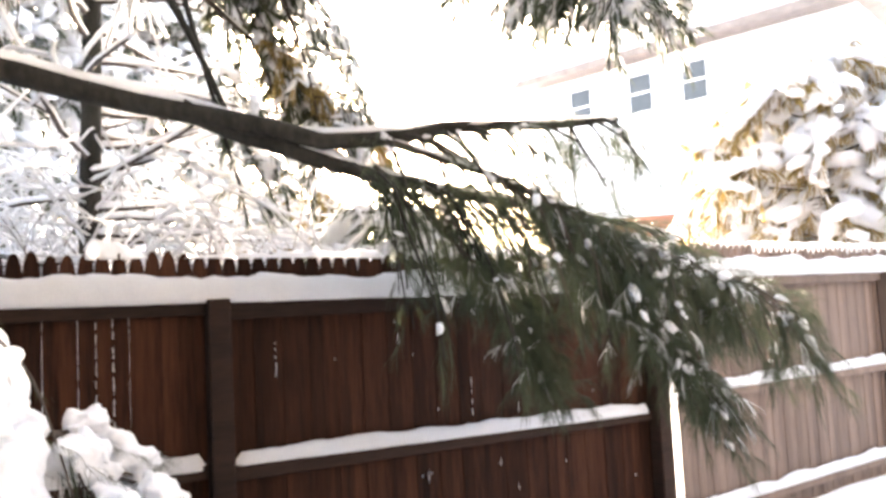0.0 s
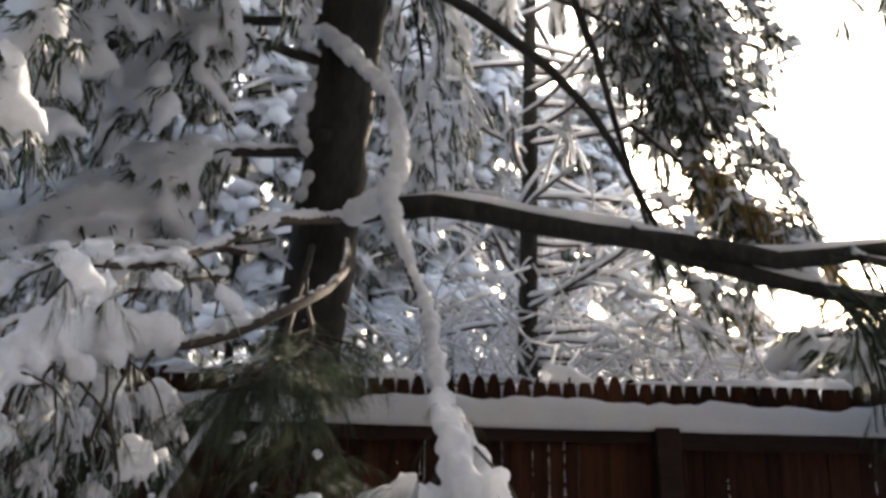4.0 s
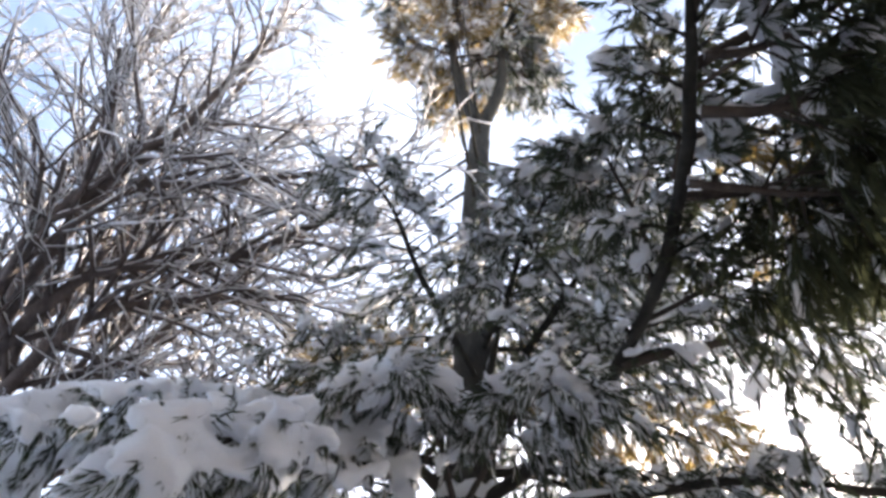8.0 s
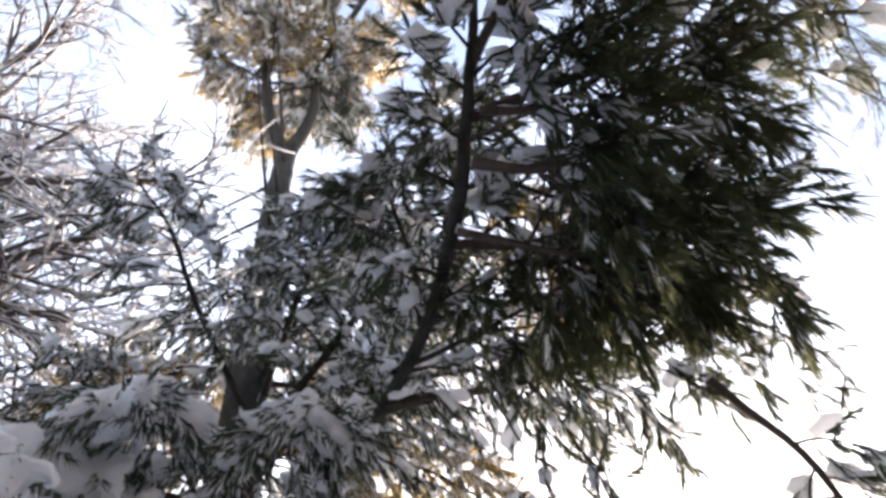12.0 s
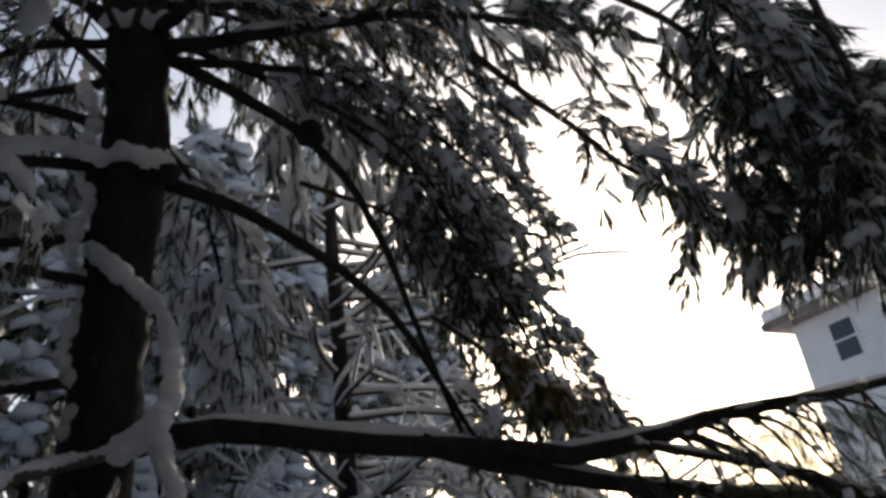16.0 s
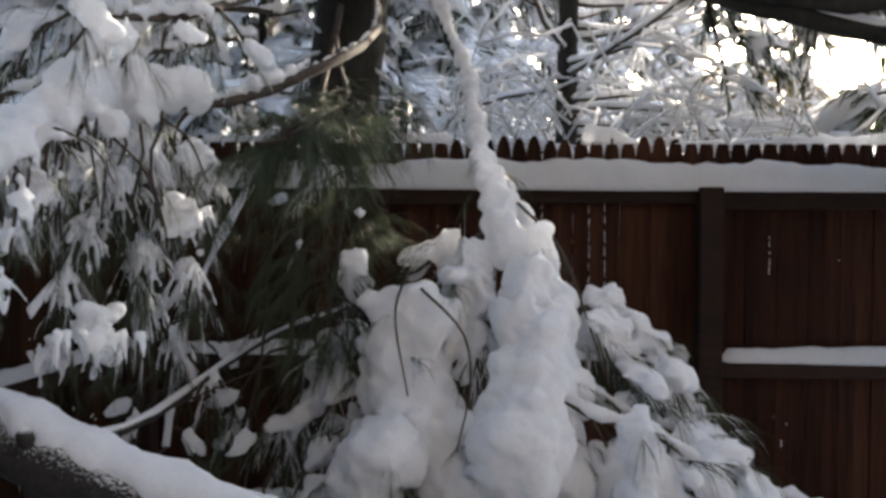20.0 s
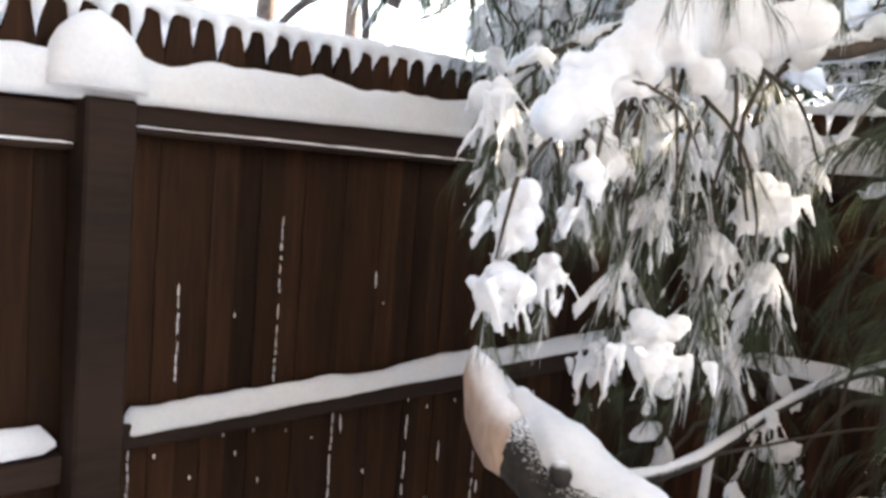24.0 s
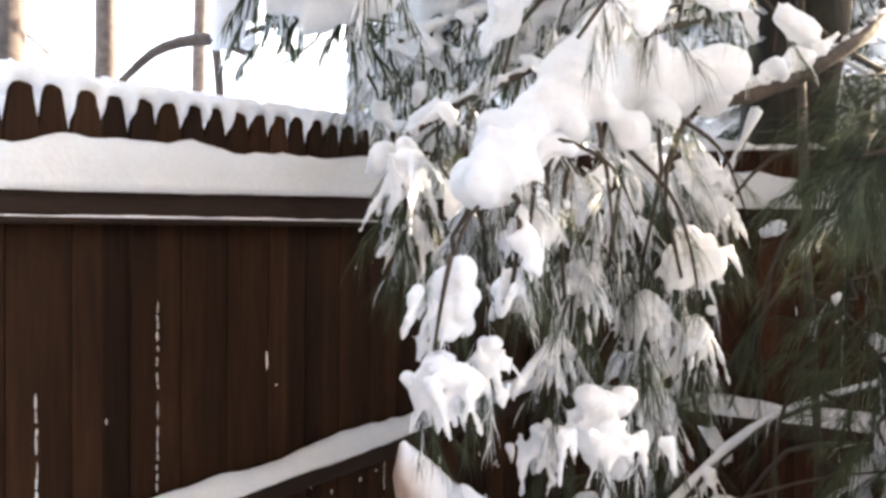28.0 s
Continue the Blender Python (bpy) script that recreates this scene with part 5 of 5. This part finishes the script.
def bare_tree(base, label, limbs, trunk_r, snow=1.0, name="bare_tree", category="tree", depth=3, kids=3, spread=0.75, curl=0.14):
    """limbs: (points, radius, side length)."""
    top = empty(name, base, label, category)
    for i, (pts, r, side) in enumerate(limbs):
        wood, white = Heap(), Heap()
        line = spline(pts, 14)
        rad = np.linspace(r, r * 0.35, 14)
        wood.add(*tube(wobble(line, r * 0.6, 1.2, i), rad, 8))
        if snow and i:
            white.add(*tube(line + np.array([0, 0, 1]) * (rad * 0.7)[:, None], rad * 0.7 + 0.003, 6))
        if side:
            for k in range(3, 14):
                for _ in range(2 + k % 2):
                    t = unit(line[min(k + 1, 13)] - line[k - 1])
                    dd = unit(t * 0.8 + unit(np.cross(t, rng.normal(0, 1, 3))) * spread)
                    grow(wood, white, line[k], dd, side * rng.uniform(0.5, 1.1) * (1.2 - k / 22), rad[k] * 0.55, depth - 1, spread, curl, snow, kids, 0.12, 4, snow_more=0.006, thin=0.0065)
        ob = wood.link("trunk" if i == 0 else "limb", BARE, top)
        tagged(white.link("snow", SNOW, ob, "thin snow lying along the twigs"), kind="stuff") if white.v else None
    return top


bare_tree((-7.6, 3.0, 1.2), "bare deciduous tree with snow along every twig", [
    ([(-7.6, 3.0, 0.6), (-7.0, 3.4, 2.6), (-6.2, 3.9, 4.2), (-5.4, 4.3, 5.8), (-5.5, 4.05, 7.9)], 0.16, 0),
    ([(-5.3, 4.7, 5.0), (-4.3, 4.4, 6.9), (-3.3, 4.3, 8.4), (-2.3, 4.05, 9.5)], 0.07, 1.5),
    ([(-5.25, 4.5, 5.6), (-4.6, 4.0, 7.8), (-4.0, 3.4, 9.9), (-3.5, 2.9, 11.9)], 0.06, 1.5),
    ([(-5.5, 4.05, 7.9), (-5.2, 3.8, 9.6), (-5.4, 3.1, 11.0), (-5.2, 2.6, 12.6)], 0.06, 1.5),
    ([(-5.3, 4.6, 5.4), (-4.2, 4.8, 6.6), (-3.0, 5.0, 7.3), (-1.9, 5.0, 8.0)], 0.06, 1.3),
    ([(-5.3, 4.7, 4.6), (-4.2, 4.6, 5.6), (-3.2, 4.8, 6.2), (-2.3, 4.9, 6.4)], 0.05, 1.2),
    ([(-5.3, 4.7, 4.2), (-4.5, 4.2, 5.6), (-3.9, 3.9, 7.2), (-3.2, 3.7, 8.6)], 0.05, 1.3),
    ([(-5.35, 4.5, 6.0), (-5.0, 4.2, 8.0), (-4.4, 4.0, 9.8), (-3.4, 3.8, 11.2)], 0.055, 1.4),
    ([(-5.3, 4.9, 3.8), (-4.6, 4.5, 4.8), (-3.8, 4.2, 5.8), (-2.8, 4.3, 7.0)], 0.05, 1.2),
    ([(-5.4, 4.4, 6.8), (-5.0, 3.4, 8.2), (-4.6, 2.6, 9.4), (-4.2, 2.0, 10.8)], 0.05, 1.3),
    ([(-5.3, 4.4, 5.6), (-4.0, 2.67, 7.04), (-2.89, 2.83, 7.61), (-1.53, 2.93, 8.01)], 0.07, 1.3),
    ([(-5.3, 4.4, 5.4), (-3.99, 3.22, 6.71), (-2.91, 3.39, 7.28), (-1.93, 3.26, 7.74)], 0.075, 1.3),
    ([(-5.3, 4.5, 5.0), (-3.97, 3.5, 6.53), (-3.1, 3.63, 7.01), (-2.27, 3.79, 7.29)], 0.07, 1.2),
    ([(-5.3, 4.3, 5.8), (-3.7, 2.58, 7.29), (-3.11, 2.34, 7.73), (-2.28, 1.74, 8.27)], 0.06, 1.2),
    ([(-5.4, 4.4, 6.4), (-6.2, 3.6, 8.4), (-6.8, 3.0, 10.0), (-7.2, 2.4, 11.8)], 0.06, 1.5),
], 0.16)
bare_tree((-6.5, -2.5, 0.1), "tall bare tree whose limb reaches over the yard", [
    ([(-6.5, -2.5, 0.0), (-6.3, -2.2, 4.0), (-5.8, -1.6, 7.5), (-5.2, -0.8, 9.2)], 0.2, 0),
    ([(-5.2, -0.8, 9.2), (-4.41, 0.12, 9.8), (-3.89, 0.91, 9.99), (-3.44, 1.47, 10.63), (-2.66, 1.63, 11.38), (-1.02, 1.53, 12.18)], 0.075, 1.2),
    ([(-5.0, -0.9, 9.4), (-3.2, -0.4, 10.2), (-1.6, 0.2, 10.9), (-0.6, 0.6, 11.5)], 0.05, 0.9),
], 0.2, snow=0.6, depth=3, kids=3)


def thicket(base, label, count, reach, high, seed, warm=0, name="bare_shrub", snow=1.0):
    """Many thin arching stems with snow."""
    top = empty(name, base, label, "shrub")
    for i in range(count):
        wood, white = Heap(), Heap()
        a = rng.uniform(0, 2 * math.pi)
        p = np.array(base) + np.array([math.cos(a), math.sin(a), 0]) * rng.uniform(0, reach * 0.35)
        d = np.array([math.cos(a) * 0.55, math.sin(a) * 0.55, 1.0]) + rng.normal(0, 0.2, 3)
        grow(wood, white, p, d, high * rng.uniform(0.5, 0.9), 0.012, 3, 0.9, 0.22, snow, 4, up=-0.35, behind=3.8, snow_more=0.009)
        ob = wood.link("stem", BARE, top)
        tagged(white.link("snow", SNOW, ob, "snow on the crossing twigs"), kind="stuff")
    return top


for x, y, h, c in ((0.2, 5.2, 2.6, 9), (1.0, 5.5, 2.4, 9), (1.9, 5.6, 1.9, 7), (0.3, 6.7, 2.3, 8), (0.9, 7.3, 2.4, 8), (2.4, 7.0, 2.6, 6)):
    thicket((x, y, ground_height(x, y) - 0.05), "tangled bare shrub with snow on every twig behind the fence", c, 0.9, h, x)

# snowy evergreen shrubs behind the fence
def evergreen(base, radius, high, label, count, lump, snowy, needles=NEEDLE, name="evergreen_shrub", bushy=False):
    top = empty(name, base, label, "shrub")
    heap = Heap(); heap.add(*tube([np.array(base), np.array(base) + [0, 0, high * 0.8]], [0.06, 0.02], 7)); heap.link("trunk", BARK, top)
    for i in range(count):
        u = (i + 0.5) / count
        yaw = i * 2.4
        z = base[2] + high * (0.12 + 0.85 * u)
        ln = radius * (math.sqrt(max(0.12, 1 - (1.6 * u - 0.6) ** 2)) if bushy else 1.05 - 0.75 * u) * rng.uniform(0.8, 1.15)
        c, s = math.cos(yaw), math.sin(yaw)
        bough(top, [(base[0], base[1], z), (base[0] + c * ln * 0.5, base[1] + s * ln * 0.5, z + 0.1 * ln), (base[0] + c * ln, base[1] + s * ln, z - 0.15 * ln)], 0.02, twigs=12, reach=0.6 * radius, per=5, snowy=snowy, lump=lump * 1.1, droop=0.6, needles=needles, size=1.85, start=0.3)
    return top


evergreen((2.1, 4.7, 0.4), 0.8, 1.9, "snow-laden young evergreen behind the fence", 12, 0.09, 0.8)
for x, y, h, rr in ((-1.2, 10.0, 8.5, 1.3), (0.0, 11.8, 9.0, 1.5), (2.2, 14.0, 7.5, 1.4), (-4.0, 7.8, 7.5, 1.1), (-2.7, 9.0, 8.5, 1.5), (-5.2, 10.5, 9.5, 1.6)):
    evergreen((x, y, ground_height(x, y) - 0.1), rr, h - 1.5, "tall snow-laden conifer on the slope behind the pine", 40, 0.13, 0.6, name="conifer")
evergreen((9.6, 7.0, 1.0), 1.9, 3.0, "large evergreen shrub under melting snow beside the house", 26, 0.14, 0.45, needles=NEEDLE_SUN_GOLD)
evergreen((7.9, 5.5, 0.6), 1.5, 3.7, "golden evergreen loaded with white snow behind the pale fence", 30, 0.13, 0.5, needles=NEEDLE_SUN_GOLD, bushy=True)

# a sunlit clump; the orange light is put into its needle colour
evergreen((2.75, 8.6, 0.7), 0.9, 2.5, "low evergreen coloured sunlit gold with snow on its tips", 16, 0.1, 0.5, needles=NEEDLE_SUN_GOLD)


def dead_conifer(base, high, label):
    """A thin trunk with level dead limbs, each under a bar of snow."""
    top = empty("dead_conifer", base, label, "tree")
    b = np.array(base)
    heap = Heap(); heap.add(*tube(wobble(spline([b, b + [0.02, 0, high * 0.5], b + [0.08, 0, high]], 14), 0.03, 1.0), np.linspace(0.10, 0.05, 14), 9)); heap.link("trunk", BARK, top)
    for i in range(46):
        z = base[2] + 0.8 + (high - 1.0) * i / 46
        yaw = rng.uniform(-2.4, 0.9) if i % 3 else rng.uniform(0, 6.28)
        wood, white = Heap(), Heap()
        grow(wood, white, (b[0], b[1], z), (math.cos(yaw), math.sin(yaw), rng.uniform(-0.08, 0.12)), rng.uniform(0.8, 1.5), 0.022, 1 + i % 2, 0.6, 0.07, 1, 2, up=-0.05, behind=4.8, snow_more=0.016, thin=0.007)
        ob = tagged(wood.link("limb", BARE, top), kind="stuff")
        tagged(white.link("snow", SNOW, ob, "bars of snow on the dead limbs"), kind="stuff")


dead_conifer((0.42, 6.1, ground_height(0.42, 6.1) - 0.1), 5.2, "slender dead conifer with snow along its level limbs")

# ---- far trunks on the slope ----
for x, y, r in ((-9.6, 6.6, 0.30), (-10.4, 8.7, 0.17), (-12.4, 7.6, 0.16), (-12.1, 12.4, 0.15), (-7.5, 11.0, 0.14), (-15.0, 10.0, 0.2), (-4.0, 14.0, 0.2)):
    z = ground_height(x, y)
    top = empty("tree_trunk", (x, y, z), "bare forest tree with a grey-brown trunk on the snowy slope", "tree", "forest trees")
    line = spline([(x, y, z - 0.2), (x + 0.1, y, z + 4), (x + rng.normal(0, 0.3), y, z + 9)], 12)
    wood, white = Heap(), Heap()
    wood.add(*tube(wobble(line, 0.05, 0.8, x), np.linspace(r, r * 0.5, 12), 10))
    ob = wood.link("trunk", BARE, top)
    for k in range(4, 12):
        wood, white = Heap(), Heap()
        grow(wood, white, line[k], rng.normal(0, 1, 3) + np.array([0, 0, 0.4]), 2.4, r * 0.25, 2, 0.8, 0.15, 1.5, 3, snow_more=0.006)
        ob = wood.link("branch", BARE, top)
        tagged(white.link("snow", SNOW, ob), kind="stuff") if white.v else None
arch = empty("fallen_branch", (-5.3, 5.6, ground_height(-5.3, 5.6)), "arched dead branch sticking out of the snow", "branch")
heap = Heap()
heap.add(*tube(spline([(-5.85, 5.05, 2.62), (-5.6, 5.25, 2.92), (-5.3, 5.53, 3.03), (-5.05, 5.75, 2.95)], 12), np.linspace(0.03, 0.07, 12), 8))
heap.add(*tube(spline([(-5.3, 5.55, 3.0), (-5.3, 5.6, 2.7), (-5.32, 5.65, 2.3), (-5.3, 5.7, 1.6)], 10), 0.04, 8))
heap.add(*tube(spline([(-5.25, 5.58, 3.0), (-5.0, 5.78, 3.15), (-4.8, 5.95, 3.2)], 8), np.linspace(0.04, 0.015, 8), 7))
heap.link("wood", BARE, arch)

# ---- house on the rise ----
def house():
    p, q = np.array([13.55, 19.7]), np.array([15.75, 13.4])
    ln = float(np.linalg.norm(q - p)); t = (q - p) / ln
    yaw = math.atan2(t[1], t[0])
    top = empty("house", (*p, 2.0), "white-sided house with a dark overhanging eave above the yard", "house")
    place = Matrix.Translation((p[0], p[1], 0)) @ Matrix.Rotation(yaw, 4, "Z")

    def put(name, bm, mat, parent=None, label=""):
        bm.transform(place)
        return part(name, bm, mat, parent or top, label)
    # the wall's courses, house body to the far side
    put("wall", box(0.9, 0.03, 1.0, ln + 3, 8, 8.0, 0), SIDING)
    for i in range(34):
        z = 3.2 + i * 0.14
        put("clapboard", box(0.9, 0.0, z, ln + 3, 0.028, z + 0.135, 0.004), SIDING)
    put("eave", box(0.35, -0.6, 8.0, ln + 3.4, 8.4, 8.22, 0.02), ROOF, None, "dark overhanging eave board")
    put("roof_snow", box(0.35, -0.55, 8.222, ln + 3.4, 8.4, 8.6, 0.1), SNOW)
    for x in (2.3, 4.2, 5.75):
        w = put("window", box(x - 0.40, -0.03, 6.5, x + 0.40, -0.002, 7.7, 0.01), SIDING)
        put("pane", box(x - 0.32, -0.045, 6.6, x + 0.32, -0.032, 7.08, 0), GLASS, w)
        put("pane", box(x - 0.32, -0.045, 7.14, x + 0.32, -0.032, 7.6, 0), GLASS, w)
    return place, ln


place, house_long = house()
deck = empty("deck", (13.3, 13.8, 2.0), "raised red-brown deck with a white baluster railing and snow", "deck")
p, q = np.array([12.6, 15.1]), np.array([14.6, 13.2])
ln = float(np.linalg.norm(q - p)); yaw = math.atan2(*(q - p)[::-1])
place = Matrix.Translation((p[0], p[1], 0)) @ Matrix.Rotation(yaw, 4, "Z")


def put_deck(name, bm, mat):
    bm.transform(place)
    return part(name, bm, mat, deck)


put_deck("floor", box(-0.5, 0, 3.35, ln + 1.5, 3.2, 3.52, 0.01), DECK)
put_deck("apron", box(-0.5, -0.05, 3.0, ln + 1.5, -0.002, 3.5, 0.01), DECK)
put_deck("top_rail", box(-0.5, 0.0, 4.38, ln + 1.5, 0.09, 4.44, 0.01), SIDING)
put_deck("bottom_rail", box(-0.5, 0.02, 3.62, ln + 1.5, 0.07, 3.68, 0.005), SIDING)
put_deck("snow", box(-0.5, -0.02, 4.442, ln + 1.5, 0.12, 4.56, 0.04), SNOW)
for i in range(32):
    x = -0.4 + i * 0.14
    put_deck("baluster", box(x, 0.03, 3.682, x + 0.04, 0.065, 4.378, 0), SIDING)
for x in (-0.45, 2.0, 4.0):
    put_deck("post", box(x, 0.1, 1.0, x + 0.12, 0.22, 3.348, 0.01), DECK)
